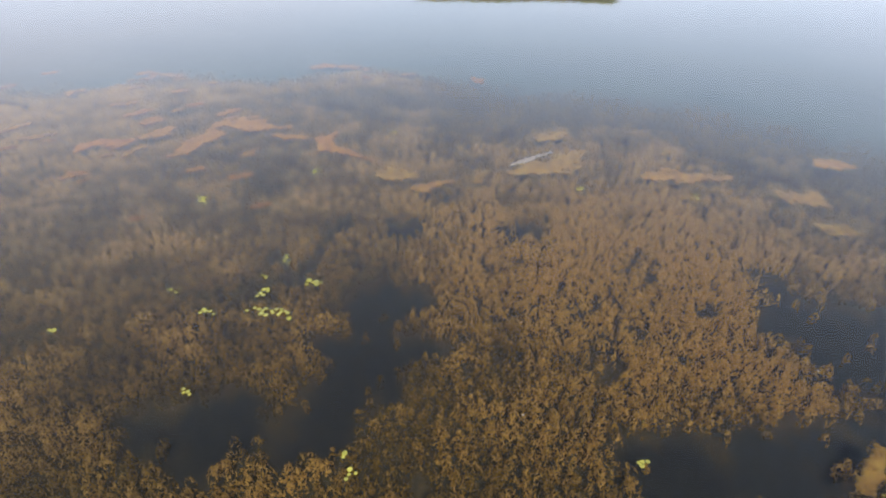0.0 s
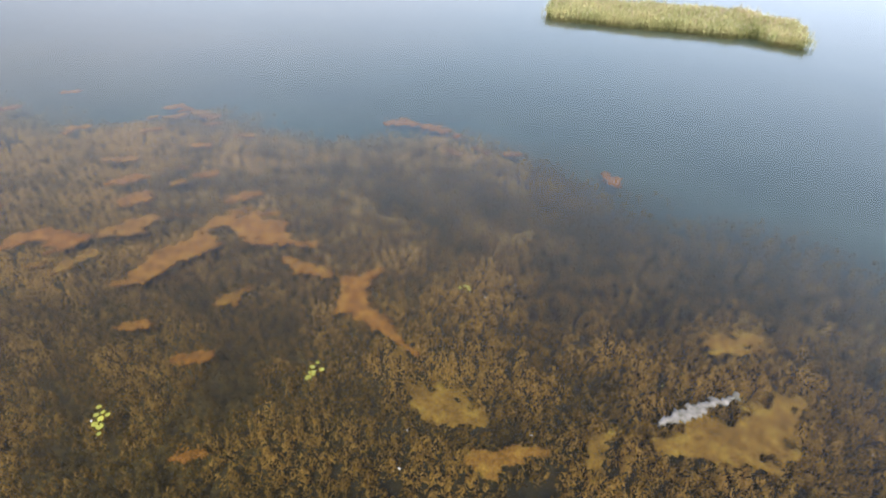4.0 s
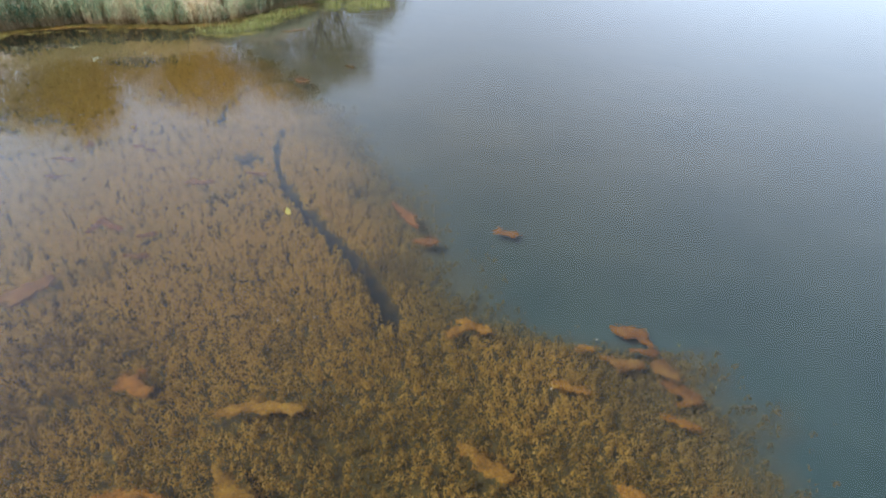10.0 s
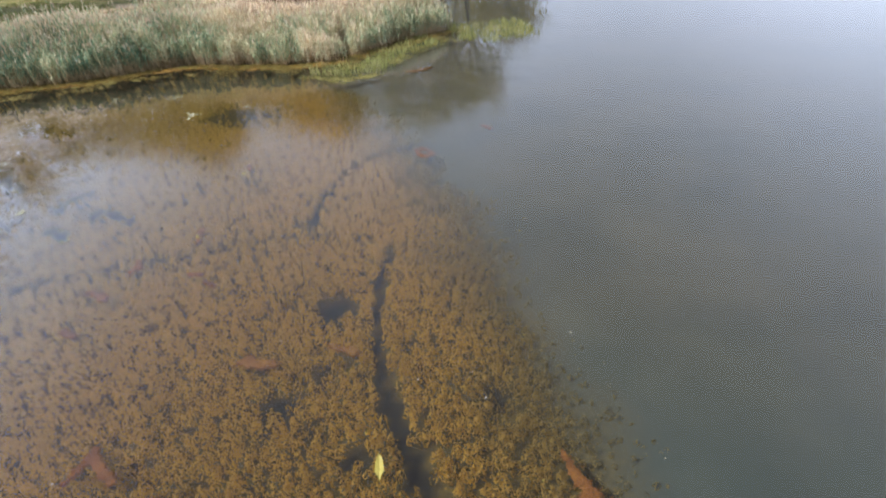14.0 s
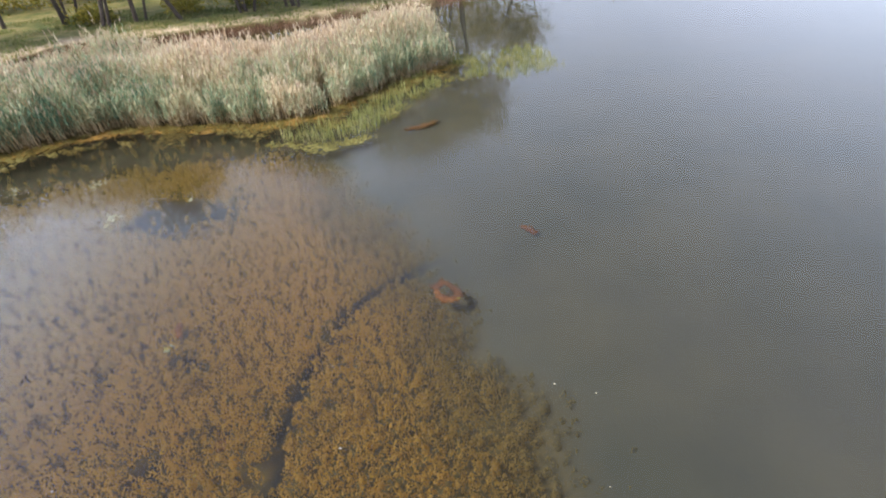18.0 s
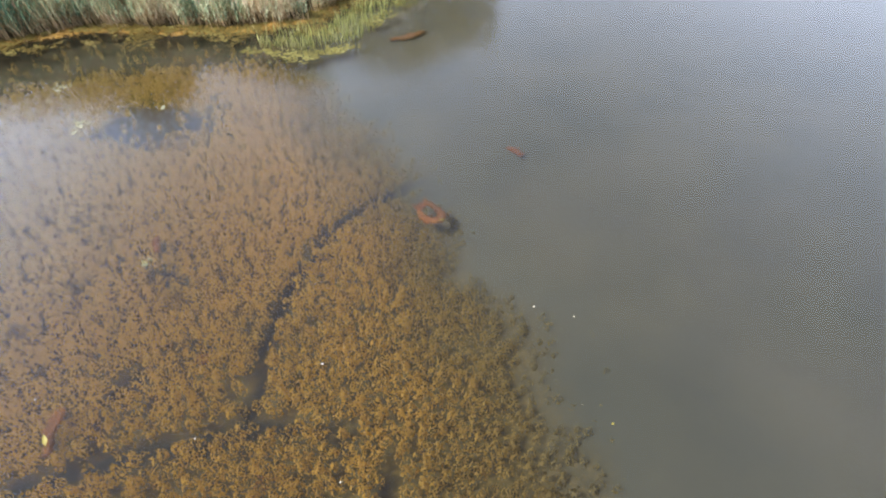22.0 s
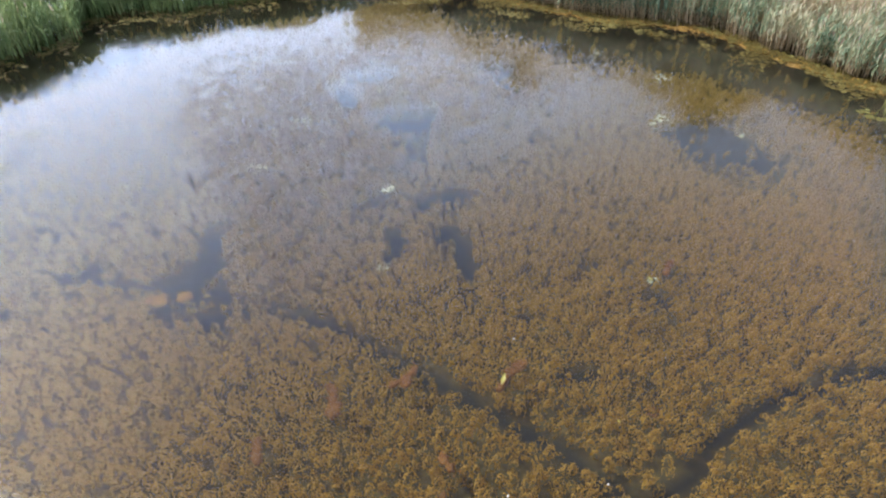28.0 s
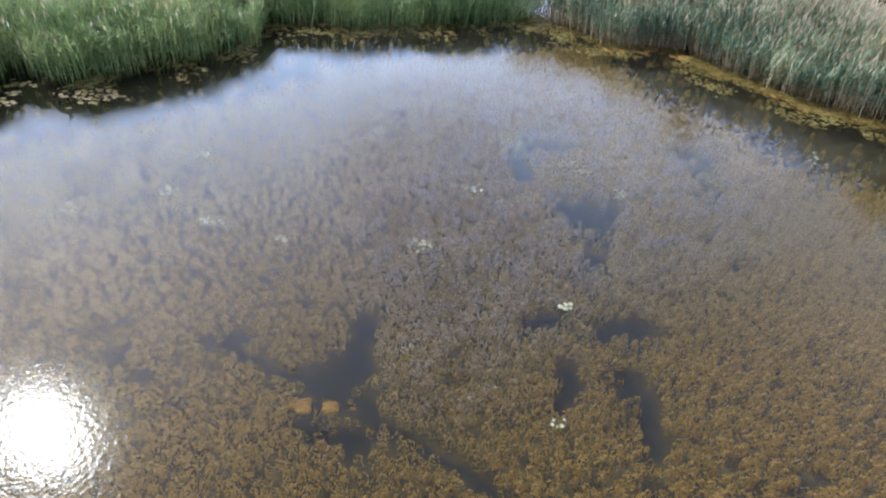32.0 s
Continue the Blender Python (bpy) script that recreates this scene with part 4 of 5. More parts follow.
mat(((4.14, -2.14, 0.09), (4.36, -2.18, 0.08))); mat(((12.57, -6.78, 0.11), (12.28, -7.11, 0.26), (12.01, -7.41, 0.12))); mat(((1.3, 8.45, 0.1), (1.67, 8.77, 0.2), (2.06, 8.59, 0.18)))
mat(((3.28, 6.91, 0.13), (3.74, 6.76, 0.17))); mat(((4.04, 7.94, 0.09), (4.31, 7.93, 0.09)))
mat(((5.1, 8.5, 0.14), (5.49, 8.39, 0.17), (5.58, 8.04, 0.1)), material=SUNK_ALGAE); mat(((4.44, 7.67, 0.08), (4.76, 7.42, 0.17), (5.2, 7.48, 0.12)), material=SUNK_ALGAE); mat(((5.56, 7.42, 0.15), (5.81, 7.11, 0.16)), material=SUNK_ALGAE); mat(((5.54, 6.85, 0.12), (5.87, 6.56, 0.16)), material=SUNK_ALGAE); mat(((5.47, 6.35, 0.07), (5.92, 6.43, 0.09)), material=SUNK_ALGAE); mat(((5.18, 7.89, 0.07), (5.58, 7.78, 0.09)), material=SUNK_ALGAE)
mat(((5.26, 6.03, 0.14), (5.61, 5.78, 0.11))); mat(((3.87, 4.56, 0.12), (4.25, 4.28, 0.12)))
mat(((5.46, 4.27, 0.14), (5.86, 4, 0.17))); mat(((2.64, 3.33, 0.11), (2.84, 3.21, 0.08))); mat(((-8.76, 10.07, 0.34), (-8.48, 10.69, 0.27)))
mat(((-0.12, 14.64, 0.07), (0.4, 13.67, 0.16), (0.6, 13.14, 0.07))); mat(((0.63, 12.43, 0.1), (0.99, 12.42, 0.2))); mat(((3.02, 12.9, 0.15), (3.35, 12.73, 0.2)))
mat(((-8.46, 12.93, 0.1), (-8.43, 13.56, 0.12), (-7.71, 13.1, 0.08))); mat(((-6.97, 11.75, 0.09), (-6.46, 11.76, 0.14))); mat(((-7.01, 12.77, 0.1), (-6.72, 12.82, 0.1)))
mat(((-6.71, 16.14, 0.12), (-6.08, 16.11, 0.14))); mat(((-5.05, 16.83, 0.09), (-4.55, 16.75, 0.12))); mat(((-10.3, 20.64, 0.07), (-10.49, 21, 0.08), (-10.59, 21.41, 0.07)))
mat(((-11.37, 18.99, 0.08), (-11.27, 19.25, 0.12), (-11.48, 19.51, 0.08))); mat(((-11.8, 18.01, 0.13), (-11.3, 17.85, 0.17))); mat(((-9.64, 19.09, 0.09), (-9.39, 19.11, 0.07)))
mat(((-9.09, 18.78, 0.07), (-8.8, 18.67, 0.07))); mat(((-11.29, 26.1, 0.09), (-11.05, 25.67, 0.07))); mat(((-11.42, 16.57, 0.08), (-11.06, 16.46, 0.07))); mat(((-6.58, 20.48, 0.1),))
mat(((-8.59, 22.73, 0.08),)); mat(((-8.1, 40.0, 0.16), (-7.5, 40.3, 0.26), (-7.0, 40.8, 0.18)), top=-0.22, material=RING_ALGAE); mat(((-15.7, 15.51, 0.1), (-15.61, 15.7, 0.13)), material=TAN_ALGAE); mat(((-15.45, 16.1, 0.18),), material=TAN_ALGAE)
mat(((-5.21, 27.82, 0.14), (-5.08, 28.07, 0.12), (-4.88, 27.94, 0.12), (-4.61, 27.62, 0.11), (-4.68, 27.38, 0.14), (-4.91, 27.32, 0.15), (-5.11, 27.5, 0.12), (-5.2, 27.81, 0.09)), label="floating ring of orange-brown algae with an open middle", top=0.0, material=RING_ALGAE, ragged=0.3)
mat(((-2.75, 31.05, 0.12), (-3.0, 31.3, 0.08)), top=-0.2, material=RING_ALGAE); mat(((-5.1, 7.2, 0.22), (-4.7, 7.0, 0.14)))

# dull yellow scum lying against the reeds
SCUM = plain_material("yellow_scum", (0.15, 0.078, 0.014), (0.44, 0.25, 0.05), 2.6, 0.85, 0.6)
for (x0, y0), (x1, y1) in zip(NORTH_FRONT[1:-1], NORTH_FRONT[2:]):
    ln = math.hypot(x1 - x0, y1 - y0)
    steps = max(2, round(ln / 1.7))
    for k in range(steps):
        u = (k + 0.5) / steps
        cx, cy, half = x0 + (x1 - x0) * u + 0.35 * math.sin(9 * u + x0), y0 + (y1 - y0) * u - 0.45, 0.7 + 0.2 * math.sin(5 * u + y0)
        dx, dy = (x1 - x0) / ln * half, (y1 - y0) / ln * half
        mat(((cx - dx, cy - dy, 0.35), (cx, cy, 0.5), (cx + dx, cy + dy, 0.35)), label="yellow-brown algae scum lying against the reeds", top=-0.02, material=SCUM)

for material, label in ((ALGAE, "loose golden-brown threads of algae round the mats"), (RING_ALGAE, "loose brown threads of algae round the floating ring"), (SUNK_ALGAE, "loose red-brown threads of algae at the edge of the weed"), (TAN_ALGAE, "loose tan threads of algae round the mats"), (DULL_ALGAE, "loose dull brown threads of algae round the mats"), (SCUM, "loose yellow-brown threads of scum along the reeds")):
    v = np.concatenate([t for t, m in THREADS if m is material])
    tagged(soup("algae_threads", v, np.arange(len(v)).reshape(-1, 4), material), label, "algae", kind="stuff")


# ---- submerged weed ----
def mat_field(x, y):
    f = np.full(np.shape(x), 9.0)
    for strokes, x0, x1, y0, y1 in MATS:
        near = (x > x0) & (x < x1) & (y > y0) & (y < y1)
        f[near] = np.minimum(f[near], sheet_value(x[near], y[near], strokes))
    return f


def build_weed():
    """Bushy tufts, each a dome of small leaves, gathered into clumps with dark gaps between."""
    step = 0.155
    gx, gy = np.meshgrid(np.arange(-38, 15, step), np.arange(-26, 40, step))
    x, y = gx.ravel(), gy.ravel()
    x, y = x + RNG.uniform(-0.5, 0.5, len(x)) * step * 1.4, y + RNG.uniform(-0.5, 0.5, len(y)) * step * 1.4
    inside = weed_depth_in(x, y)
    keep = (x > np.interp(y, WEST_Y, WEST_X)) & (inside > -3.0)
    x, y, inside = x[keep], y[keep], inside[keep]
    f = hole_field(x, y)
    clump = value_noise(x + 40, y, 0.34, 2)
    lump = value_noise(x, y, 1.1, 3)
    south = np.clip((-5 - y) / 6, 0, 1)
    low = low_growth(x, y)
    lobe = np.clip(bump2(x, y, 10.5, -1.7, 1.7) + bump2(x, y, 10.4, -4.6, 2.0), 0, 1)
    olive = bump2(0.2 * x, y, 0.2, -1.5, 6.5)
    full = np.clip(1.0 + 1.2 * (clump - 0.44) + (0.2 + 1.3 * south) * (lump - 0.44) - 0.4 * low, 0.15, 1)
    chance = full * np.where(y < -2, np.clip((inside + 2.4) / 1.4, 0.0, 1), np.clip((inside + 2.2) / 2.6, 0.0, 1) ** 1.6) * np.clip((f - 0.8) * 3.0, 0.03, 1) * np.where(y < -2, np.clip(0.45 + inside / 5 + 0.8 * lobe, 0.15, 1), 1.0)
    chance = chance * np.where(mat_field(x, y) < 0.9, np.where(y > 10, 0.6, 0.5), 1.0) * (1 - 0.95 * shade_belt(x, y))
    keep = RNG.random(len(x)) < chance
    x, y, inside, lump, clump, low, south, f = x[keep], y[keep], inside[keep], lump[keep], clump[keep], low[keep], south[keep], f[keep]
    olive, lobe = olive[keep], lobe[keep]
    n = len(x)
    rise = np.clip((clump - 0.25) * 2.0, 0, 1)
    deep = np.clip((16.6 - y + 0.35 * np.clip(-18 - x, 0, 9)) / 1.2, 0, 1) * np.clip((-15.0 - x) / 1.5, 0, 1)
    top = -0.04 - 0.12 * (1 - rise) - 0.12 * (mat_field(x, y) < 1.05) - np.where(y < -1, 0.035 * np.clip(8 - inside, 0, 9), 0.066 * np.clip(2.0 - inside, 0, 6)) - 0.07 * RNG.random(n) - 0.14 * low - 0.2 * deep + 0.16 * lobe
    bare = np.clip((x + 22.5 + 0.9 * np.clip(y - 17, 0, 6)) / 1.5 - 1.5 * (value_noise(x, y, 2.5, 2) - 0.5), 0, 1) * np.clip((y - 16.5) / 1.5, 0, 1) * np.clip((-13.5 - x - 0.35 * (y - 18)) / 3, 0, 1) * np.clip((31.5 - y) / 3, 0, 1)
    top = np.minimum(top + 0.40 * bare * rise, (0.02 + 0.045 * bare) * RNG.random(n) - 0.010)
    # last term darkens southern edge weed, standing in for murk over deeper water
    tone = 0.18 + 0.28 * np.clip((y + 4) / 8, 0, 1) + 0.24 * np.clip((y - 10) / 5, 0, 1) + 0.52 * bump2(x, y, -1.0, -18.5, 5.2) - 0.22 * np.clip((-19.0 - y) / 3, 0, 1) + 0.25 * bump2(x, y, 0.3, -15.6, 1.7) - 0.16 * bump2(x, y, -5.5, -7.5, 5.0) - 0.30 * low - 0.12 * olive - 0.75 * np.clip((8 - inside) / 9, 0, 1) * np.clip(-y / 3, 0, 1)
    # low clumps get a darker tone, painted shade between the tufts
    tone += (0.52 - 0.14 * olive) * (clump - 0.5) + 0.35 * (lump - 0.5) + 0.35 * (value_noise(x + 5, y + 60, 1.7, 2) - 0.5) + RNG.uniform(-0.12, 0.12, n)
    tone += 0.42 * lobe + 0.12 * bump2(x, y, -12.5, 14.5, 5.0) - 0.14 * bump2(x, y, 3.0, 4.0, 4.0) - 0.08 * bump2(x, y, -10.5, 25.0, 4.0)
    tone -= 0.10 * deep - 0.06 * np.clip((-12 - x) / 4, 0, 1) * np.clip((y - 5) / 4, 0, 1) + 0.25 * np.clip(1.5 - f, 0, 0.6)
    k = 27
    wide = np.repeat(0.07 + 0.05 * RNG.random(n), k)
    tall = np.repeat(0.22 + 0.2 * RNG.random(n), k)
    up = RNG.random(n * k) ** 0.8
    around = RNG.random(n * k) * 2 * math.pi
    flat = np.sqrt(np.clip(1 - up * up, 0, 1))
    nrm = np.stack([np.cos(around) * flat, np.sin(around) * flat, up * 0.8 + 0.1], 1)
    nrm /= np.linalg.norm(nrm, axis=1)[:, None]
    mid = np.repeat(np.stack([x, y, top], 1), k, 0) + np.stack([np.cos(around) * flat * wide, np.sin(around) * flat * wide, (up - 1) * tall], 1)
    t = np.cross(nrm, RNG.normal(0, 1, (n * k, 3)))
    t /= np.linalg.norm(t, axis=1)[:, None]
    t = t + nrm * RNG.normal(0, 0.35, (n * k, 1))
    t = t * np.array([0.75, 0.75, 0.6])
    t[:, 2] = np.abs(t[:, 2]) + 0.6
    half = 0.024 + 0.026 * RNG.random((n * k, 1))
    side = np.cross(nrm, t) * (0.011 + 0.009 * RNG.random((n * k, 1)))
    low_end = mid - t * half
    v = np.stack([low_end - side, low_end + side, mid + t * half], 1).reshape(-1, 3)
    fc = np.arange(n * k * 3).reshape(-1, 3)
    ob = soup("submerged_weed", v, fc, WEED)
    # share of painted water murk, growing towards and past the weed's edge
    murk_fade = np.where(y < -2, np.clip((7.0 - inside) / 12.0, 0, 0.5), np.clip((2.2 - inside) / 2.8, 0, 1.0))
    murk_fade = murk_fade * (1 - 0.8 * lobe)
    # tone climbs from dark base to light tip, painting each tuft's self-shading
    for name, val in (("tone", np.repeat(tone, k) + 0.36 * (up - 0.5)), ("murk_fade", np.repeat(murk_fade, k)), ("dry", np.repeat(bare * rise, k))):
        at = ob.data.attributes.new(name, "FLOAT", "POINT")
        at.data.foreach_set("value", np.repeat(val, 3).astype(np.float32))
    tagged(ob, "brown feathery submerged water weed on the lake bed", "water weed", kind="stuff")


build_weed()


def emergent_weed():
    """Low pale crust of weed tips that break the surface in the shallow north-west."""
    step = 0.115
    gx, gy = np.meshgrid(np.arange(-31, -13, step), np.arange(15, 34, step))
    x, y = gx.ravel(), gy.ravel()
    x, y = x + RNG.uniform(-0.7, 0.7, len(x)) * step, y + RNG.uniform(-0.7, 0.7, len(y)) * step
    wander = 1.6 * (value_noise(x + 9, y, 1.3, 3) - 0.5)
    east = np.interp(y, (17, 19, 21, 24, 27, 33), (-14.2, -14.4, -15.6, -18.4, -19.0, -19.6)) - x + 1.5 * wander
    south = y - np.interp(x, (-30, -24, -21, -14), (17.2, 16.4, 17.0, 17.3)) + wander
    rich = np.clip(east / 2.5, 0, 1) * np.clip(south / (0.8 + 0.35 * np.clip(-21 - x, 0, 9)), 0, 1) * np.clip((x + 30.5) / 6, 0, 1) * (1 - shade_belt(x, y))
    rich *= np.clip((hole_field(x, y) - 1.0) * 2.5, 0, 1)
    grain = value_noise(x, y + 3, 0.28, 2)
    keep = RNG.random(len(x)) < rich * np.clip(0.6 + 2.4 * (grain - 0.42), 0.08, 1.0)
    x, y, grain = x[keep], y[keep], grain[keep]
    n, k = len(x), 10
    far = np.clip((y - 22) / 6, 0, 1) * np.clip((-19 - x) / 4, 0, 1)
    foot = np.repeat(np.stack([x, y, 0.004 + 0.02 * RNG.random(n)], 1), k, 0) + unit2(n * k) * (0.075 * np.sqrt(RNG.random((n * k, 1))))
    tip = foot + unit2(n * k) * RNG.uniform(0.02, 0.06, (n * k, 1))
    tip[:, 2] += RNG.uniform(0.0, 0.05, n * k)
    v, f = kites(foot, tip, unit2(n * k) * RNG.uniform(0.007, 0.016, (n * k, 1)))
    ob = soup("emergent_weed", v, f, CRUST)
    at = ob.data.attributes.new("tone", "FLOAT", "POINT")
    at.data.foreach_set("value", np.repeat(0.85 * far - 0.04 + 0.5 * (grain - 0.5), k * 4).astype(np.float32))
    tagged(ob, "pale dried weed tips lying at the water surface", "water weed", kind="stuff")


emergent_weed()


# ---- pads along the reeds ----
def pad_belt(label, pts, outward, wide, n, material):
    q = along(pts, n)
    d = RNG.random(n) ** 1.6 * wide
    q = q + d[:, None] * np.array(outward) + RNG.normal(0, 0.2, (n, 2))
    ok = value_noise(q[:, 0], q[:, 1], 0.9, 3) + 0.16 * (RNG.random(n) - 0.5) > 0.36 + 0.30 * d / wide
    q = q[ok]
    n = len(q)
    r = 0.035 + 0.06 * RNG.random(n)
    a0 = RNG.random(n) * 6.28
    tilt = RNG.normal(0, 0.06, (n, 2))
    vs = []
    for i in range(7):
        w = a0 + i * 2 * math.pi / 7.6
        vs.append(np.stack([q[:, 0] + r * np.cos(w), q[:, 1] + r * np.sin(w), 0.012 + r * (np.cos(w) * tilt[:, 0] + np.sin(w) * tilt[:, 1])], 1))
    v = np.stack(vs, 1).reshape(-1, 3)
    i = np.arange(n)[:, None] * 7
    f = np.concatenate([i + np.array([0, k, k + 1]) for k in range(1, 6)])
    tagged(soup("floating_pads", v, f, material), label, "lily pads", kind="stuff")


pad_belt("yellowing lily pads floating along the reed bed", NORTH_FRONT, (0.35, -0.94), 2.6, 9000, PAD_EDGE)
pad_belt("tan dead lily pads floating before the dark reeds", WEST_FRONT, (1.0, 0.0), 2.2, 4200, PAD_EDGE)
pad_belt("yellow-green pads floating before the rushes", ((-13.5, 37.6), (-11.0, 37.5), (-9.4, 38.5)), (0.3, -0.95), 0.9, 600, PAD_GREEN)
pad_belt("yellow-green pads floating among the rushes", ((-12.8, 39.5), (-9.8, 40.5), (-8.4, 45.0), (-6.0, 48.5)), (0.6, -0.6), 1.2, 900, PAD_GREEN)
pad_belt("yellow-green pads floating at the tip of the reed bed", ((-7.5, 51.5), (-5.5, 51.0), (-2.0, 52.0)), (0.3, -0.95), 3.2, 450, PAD_GREEN)


# ---- lily pads in clusters ----
def pad_mesh(seed, material):
    rng = np.random.default_rng(seed)
    bm = bmesh.new()
    mid = bm.verts.new((0, 0, 0.0))
    rim = []
    for i in range(13):
        w = 0.25 + i * (2 * math.pi - 0.5) / 12
        r = 1 + 0.05 * rng.normal()
        rim.append(bm.verts.new((r * math.cos(w), r * math.sin(w) * 0.92, 0.03 + 0.03 * rng.normal())))
    for p, q in zip(rim[:-1], rim[1:]):
        bm.faces.new((mid, p, q))
    res = bmesh.ops.extrude_face_region(bm, geom=bm.faces[:])
    for v in res["geom"]:
        if isinstance(v, bmesh.types.BMVert):
            v.co.z -= 0.05
    bmesh.ops.recalc_face_normals(bm, faces=bm.faces)
    me = bpy.data.meshes.new("lily_pad")
    bm.to_mesh(me)
    bm.free()
    me.materials.append(material)
    return me


PADS = [pad_mesh(k, PAD) for k in range(5)]
GLINT_PADS = [pad_mesh(k, PALE_PAD) for k in range(5)]


PALE_PADS = "pale lily pads glinting in a loose cluster on the lake"


def lily(x, y, a, b, turn, count, size=0.052, label="cluster of small yellow-green lily pads floating on the lake"):
    root = new("lily_pad_cluster")
    root.matrix_world = pose(x, y, 0.0, 0, 0, turn)
    tagged(root, label, "lily pads", group="lily pad clusters")
    done = []
    for k in range(count):
        for tries in range(12):
            u, v = RNG.normal(0, 0.55, 2)
            px, py = u * a, v * b
            r = size * RNG.uniform(0.65, 1.25)
            if all(math.hypot(px - q, py - w) > 0.8 * (r + z) for q, w, z in done):
                break
        done.append((px, py, r))
        ob = new("lily_pad", (GLINT_PADS if label == PALE_PADS else PADS)[int(RNG.integers(0, 5))])
        ob.parent = root
        ob.matrix_basis = Matrix.LocRotScale((px, py, 0.008 + 0.002 * k % 0.01), Euler((RNG.normal(0, 0.05), RNG.normal(0, 0.05), RNG.uniform(0, 6.28))), (r, r, r))


lily(-6.6, -10.4, 0.38, 0.19, 111, 16, 0.056); lily(-6.1, -9.8, 0.18, 0.12, 55, 6); lily(-5.2, -10.7, 0.16, 0.11, 107, 6, 0.06)
lily(-7.2, -9.1, 0.16, 0.11, 96, 5, 0.06); lily(-9.1, -10.6, 0.11, 0.07, 103, 4, 0.05); lily(-9.2, -6.6, 0.11, 0.06, 71, 2, 0.06)
lily(-9.1, -14.4, 0.15, 0.12, 101, 4, 0.045); lily(-3.4, -5.0, 0.23, 0.12, 60, 8, 0.06); lily(-6.8, -18.6, 0.10, 0.08, 148, 4, 0.045)
lily(-4.8, -9.4, 0.26, 0.08, 40, 5, 0.04); lily(-7.0, -7.9, 0.20, 0.10, 108, 5, 0.04); lily(-0.15, -6.7, 0.18, 0.14, 56, 7, 0.055)
lily(3.6, -18.3, 0.21, 0.12, 171, 5, 0.05); lily(-5.6, -9.4, 0.09, 0.06, 93, 3, 0.045); lily(-8.9, -14.1, 0.09, 0.04, 35, 3, 0.045)
lily(2.6, -15.0, 0.12, 0.08, 160, 4, 0.05); lily(4.0, -7.3, 0.13, 0.10, 174, 4, 0.055)
lily(-21.9, 20.9, 0.35, 0.18, 70, 12, 0.052, PALE_PADS); lily(-27.4, 20.8, 0.21, 0.17, 171, 6, 0.052, PALE_PADS); lily(-21.5, 13.8, 0.30, 0.15, 62, 8, 0.052, PALE_PADS)
lily(-23.0, 12.7, 0.28, 0.14, 61, 8, 0.052, PALE_PADS); lily(-20.5, 15.5, 0.15, 0.10, 56, 4, 0.06, PALE_PADS); lily(-22.1, 24.6, 0.48, 0.24, 74, 14, 0.052, PALE_PADS)
lily(-21.0, 25.2, 0.23, 0.18, 91, 7, 0.052, PALE_PADS); lily(-24.1, 22.9, 0.39, 0.27, 73, 10, 0.052, PALE_PADS); lily(-22.8, 24.2, 0.39, 0.25, 76, 9, 0.052, PALE_PADS)
lily(-14.4, 32.5, 0.15, 0.07, 109, 3, 0.07, PALE_PADS); lily(-16.4, 31.0, 0.47, 0.27, 110, 13, 0.068, PALE_PADS); lily(-17.0, 21.6, 0.14, 0.12, 79, 5, 0.06, PALE_PADS)
lily(-14.2, 20.2, 0.12, 0.10, 76, 5, 0.04, PALE_PADS); lily(-19.6, 18.9, 0.33, 0.24, 64, 12, 0.052, PALE_PADS); lily(-21.7, 33.0, 0.46, 0.30, 102, 12, 0.052, PALE_PADS)
lily(-18.8, 33.5, 0.65, 0.34, 85, 14, 0.052, PALE_PADS); lily(-11.0, 25.2, 0.11, 0.07, 101, 4, 0.04, PALE_PADS); lily(-24.7, 13.7, 0.50, 0.14, 69, 9, 0.052, PALE_PADS)
lily(-25.0, 12.9, 0.18, 0.12, 42, 4, 0.052, PALE_PADS); lily(-26.5, 11.8, 0.5, 0.3, 20, 12, 0.052, PALE_PADS); lily(-22.6, 10.5, 0.3, 0.2, 20, 8, 0.052, PALE_PADS)


# ---- drifting leaves and scraps ----
def leaf_mesh(name, material, slim, curl, seed):
    rng = np.random.default_rng(seed)
    bm = bmesh.new()
    rows = []
    for i in range(7):
        u = i / 6
        w = slim * math.sin(math.pi * (0.06 + 0.9 * u)) * (1 + 0.15 * rng.normal())
        z = curl * (u - 0.5) ** 2
        rows.append([bm.verts.new((u - 0.5, k * w, z + (0.03 if k else 0))) for k in (-1, 0, 1)])
    for p, q in zip(rows[:-1], rows[1:]):
        for k in (0, 1):
            bm.faces.new((p[k], p[k + 1], q[k + 1], q[k]))
    res = bmesh.ops.extrude_face_region(bm, geom=bm.faces[:])
    for v in res["geom"]:
        if isinstance(v, bmesh.types.BMVert):
            v.co.z -= 0.02
    bmesh.ops.recalc_face_normals(bm, faces=bm.faces)
    me = bpy.data.meshes.new(name)
    bm.to_mesh(me)
    bm.free()
    me.materials.append(material)
    return me


BIG_LEAF = leaf_mesh("floating_leaf", LEAF, 0.16, 0.15, 3)
SCRAPS = [leaf_mesh("floating_scrap", m, 0.3, 0.3, 5 + k) for k, m in enumerate((PALE, LEAF, PALE))]


def drift(name, me, x, y, size, turn, label, category, group):
    ob = new(name, me)
    ob.matrix_world = Matrix.LocRotScale((x, y, 0.01), Euler((0, 0, radians(turn))), (size, size, size))
    tagged(ob, label, category, group)


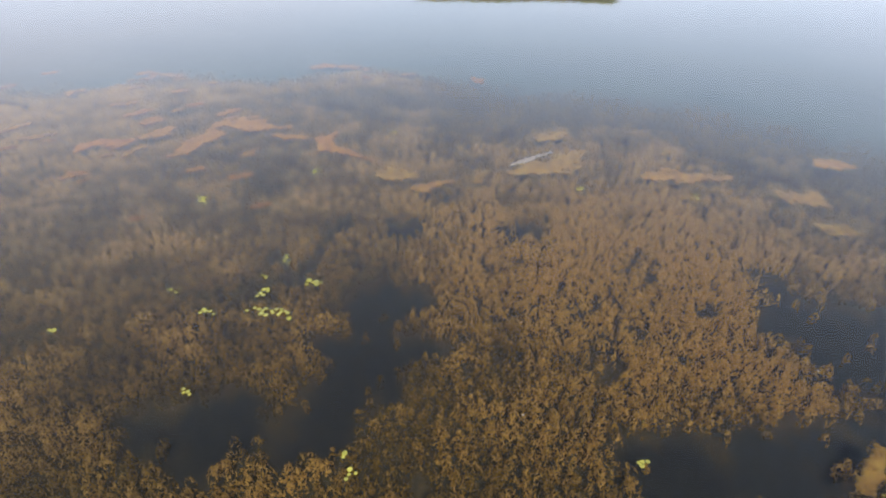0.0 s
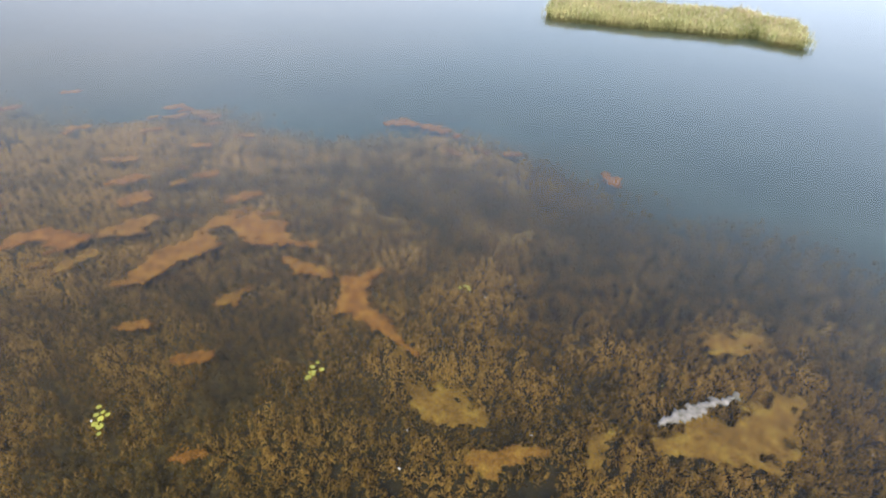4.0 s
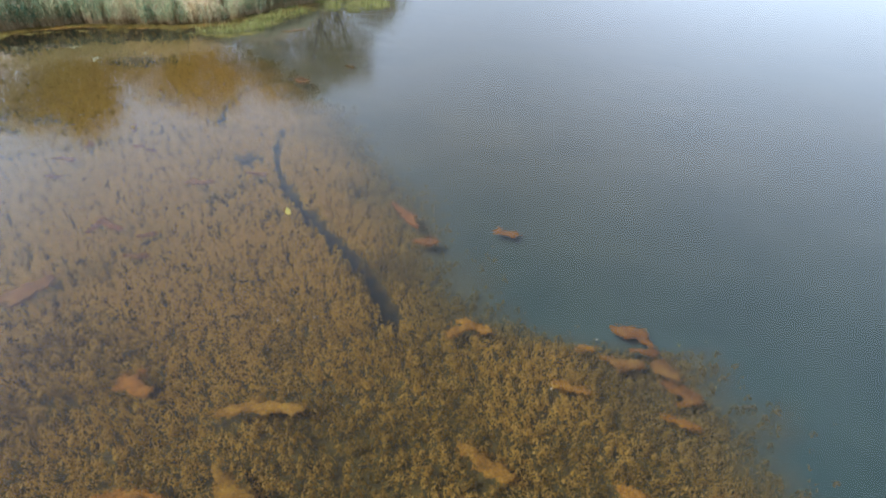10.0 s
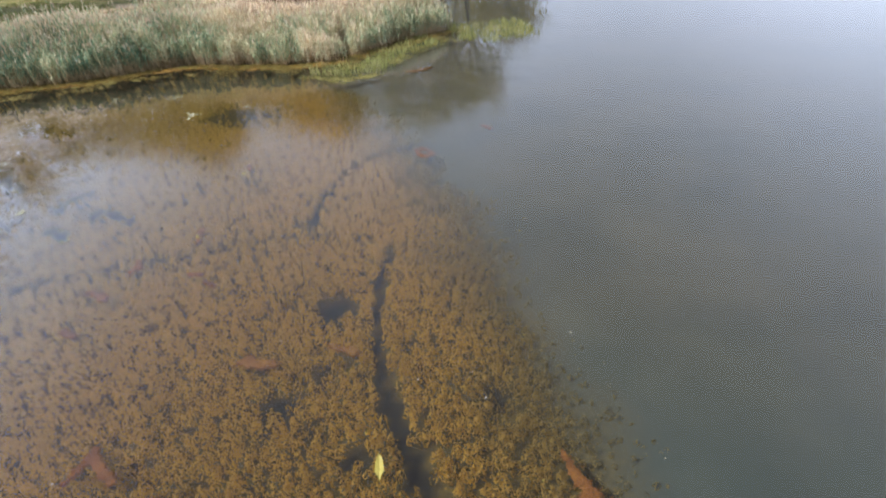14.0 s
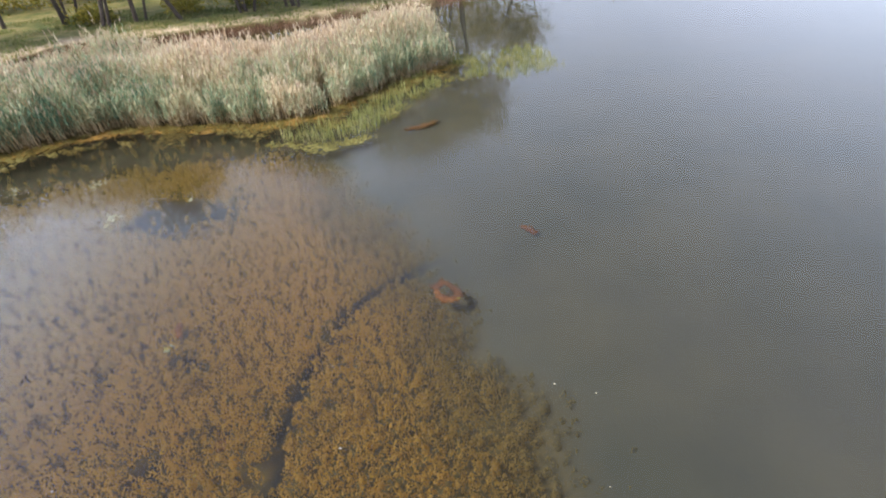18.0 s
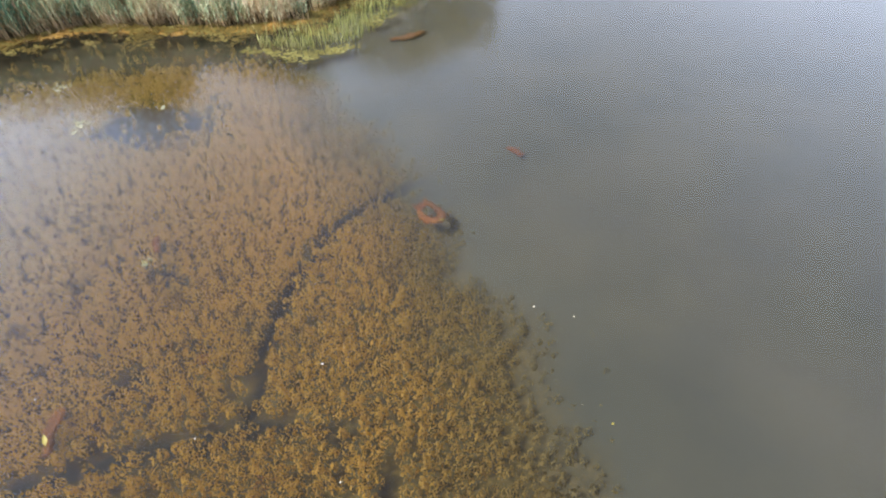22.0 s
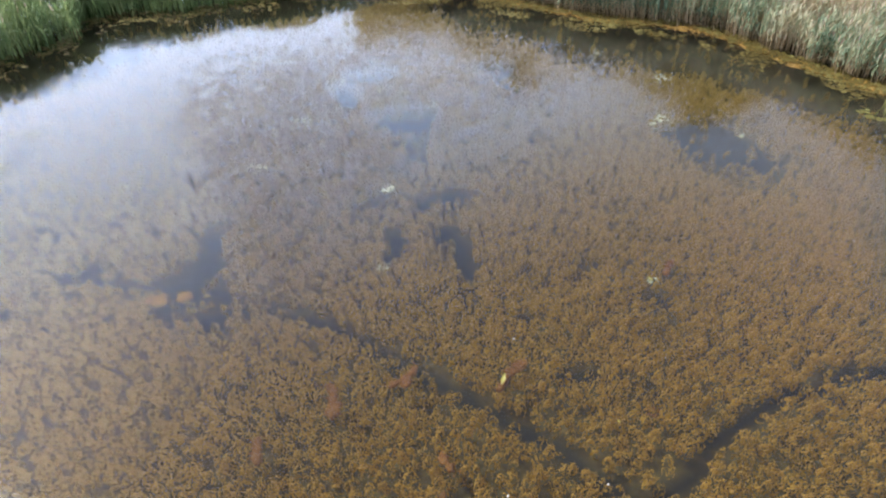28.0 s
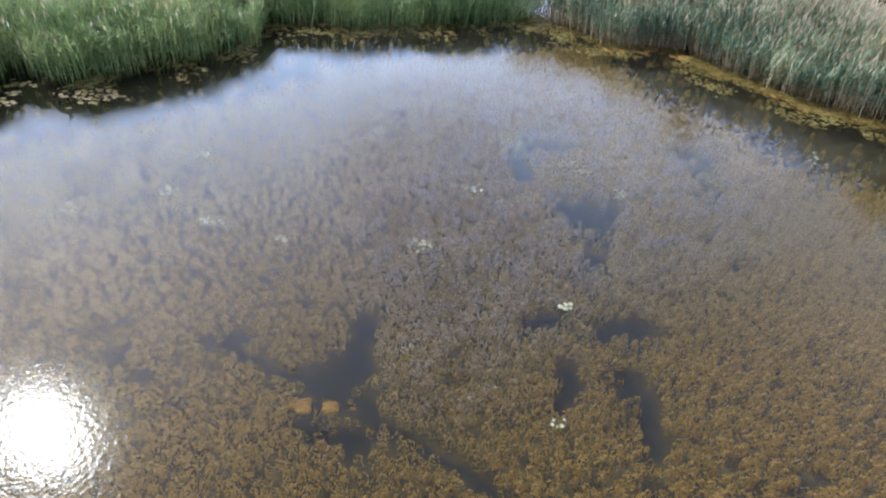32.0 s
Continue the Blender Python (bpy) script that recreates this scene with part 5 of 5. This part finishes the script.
drift("floating_leaf", BIG_LEAF, -3.2, 13.9, 0.52, 105, "long yellow leaf floating beside the dark boat track", "leaf", "drifting leaves")
drift("floating_leaf", BIG_LEAF, -10.4, 20.8, 0.26, 132, "yellow leaf lying on an orange algae mat", "leaf", "drifting leaves")
drift("floating_leaf", BIG_LEAF, -11.05, 25.15, 0.18, 177, "yellow-green leaf floating among the weed", "leaf", "drifting leaves")
drift("floating_leaf", BIG_LEAF, -4.6, 27.35, 0.12, 20, "small pale leaf on the algae ring", "leaf", "drifting leaves")
made = 0
while made < 260:
    x, y = RNG.uniform(-24, 12), RNG.uniform(-24, 34)
    if weed_depth_in(np.array([x]), np.array([y]))[0] < -1.5 or x < np.interp(y, WEST_Y, WEST_X):
        continue
    made += 1
    drift("floating_scrap", SCRAPS[made % 3], x, y, RNG.uniform(0.02, 0.06), RNG.uniform(0, 360), "small pale scrap of leaf drifting on the lake", "leaf scrap", "drifting scraps")

foam = mat(((3.0, -12.3, 0.07), (3.6, -12.55, 0.15), (4.3, -12.85, 0.13), (4.9, -13.25, 0.1), (5.2, -13.0, 0.06)), label="pale grey foam along an algae mat", top=0.004, material=FOAM, ragged=1.5)
foam.name = "foam_streak"
tagged(foam, category="foam")


# ---- growth on the banks ----
def bank_grass():
    n = 60000
    x, y = RNG.uniform(-60, 0, n), RNG.uniform(44, 84, n)
    i = bank_in(x, y)
    ok = (i > 0.3) & (i < 14) & (value_noise(x, y, 2.0, 2) > 0.42)
    x, y = x[ok], y[ok]
    foot = np.stack([x, y, bed_height(x, y) - 0.03], 1)
    tip = foot + unit2(len(x)) * 0.12
    tip[:, 2] += 0.12 + 0.25 * RNG.random(len(x))
    v, f = kites(foot, tip, unit2(len(x)) * 0.03, 0.4)
    tagged(soup("bank_grass", v, f, GRASS), "dry and green grass on the bank", "grass", kind="stuff")


bank_grass()
rush_patch("low yellow-green sedge behind the reed bed", ((-40.0, 43.0), (-36.0, 43.5), (-33.0, 45.0)), (0.0, 1.0), 4.0, 5000, 0.5)
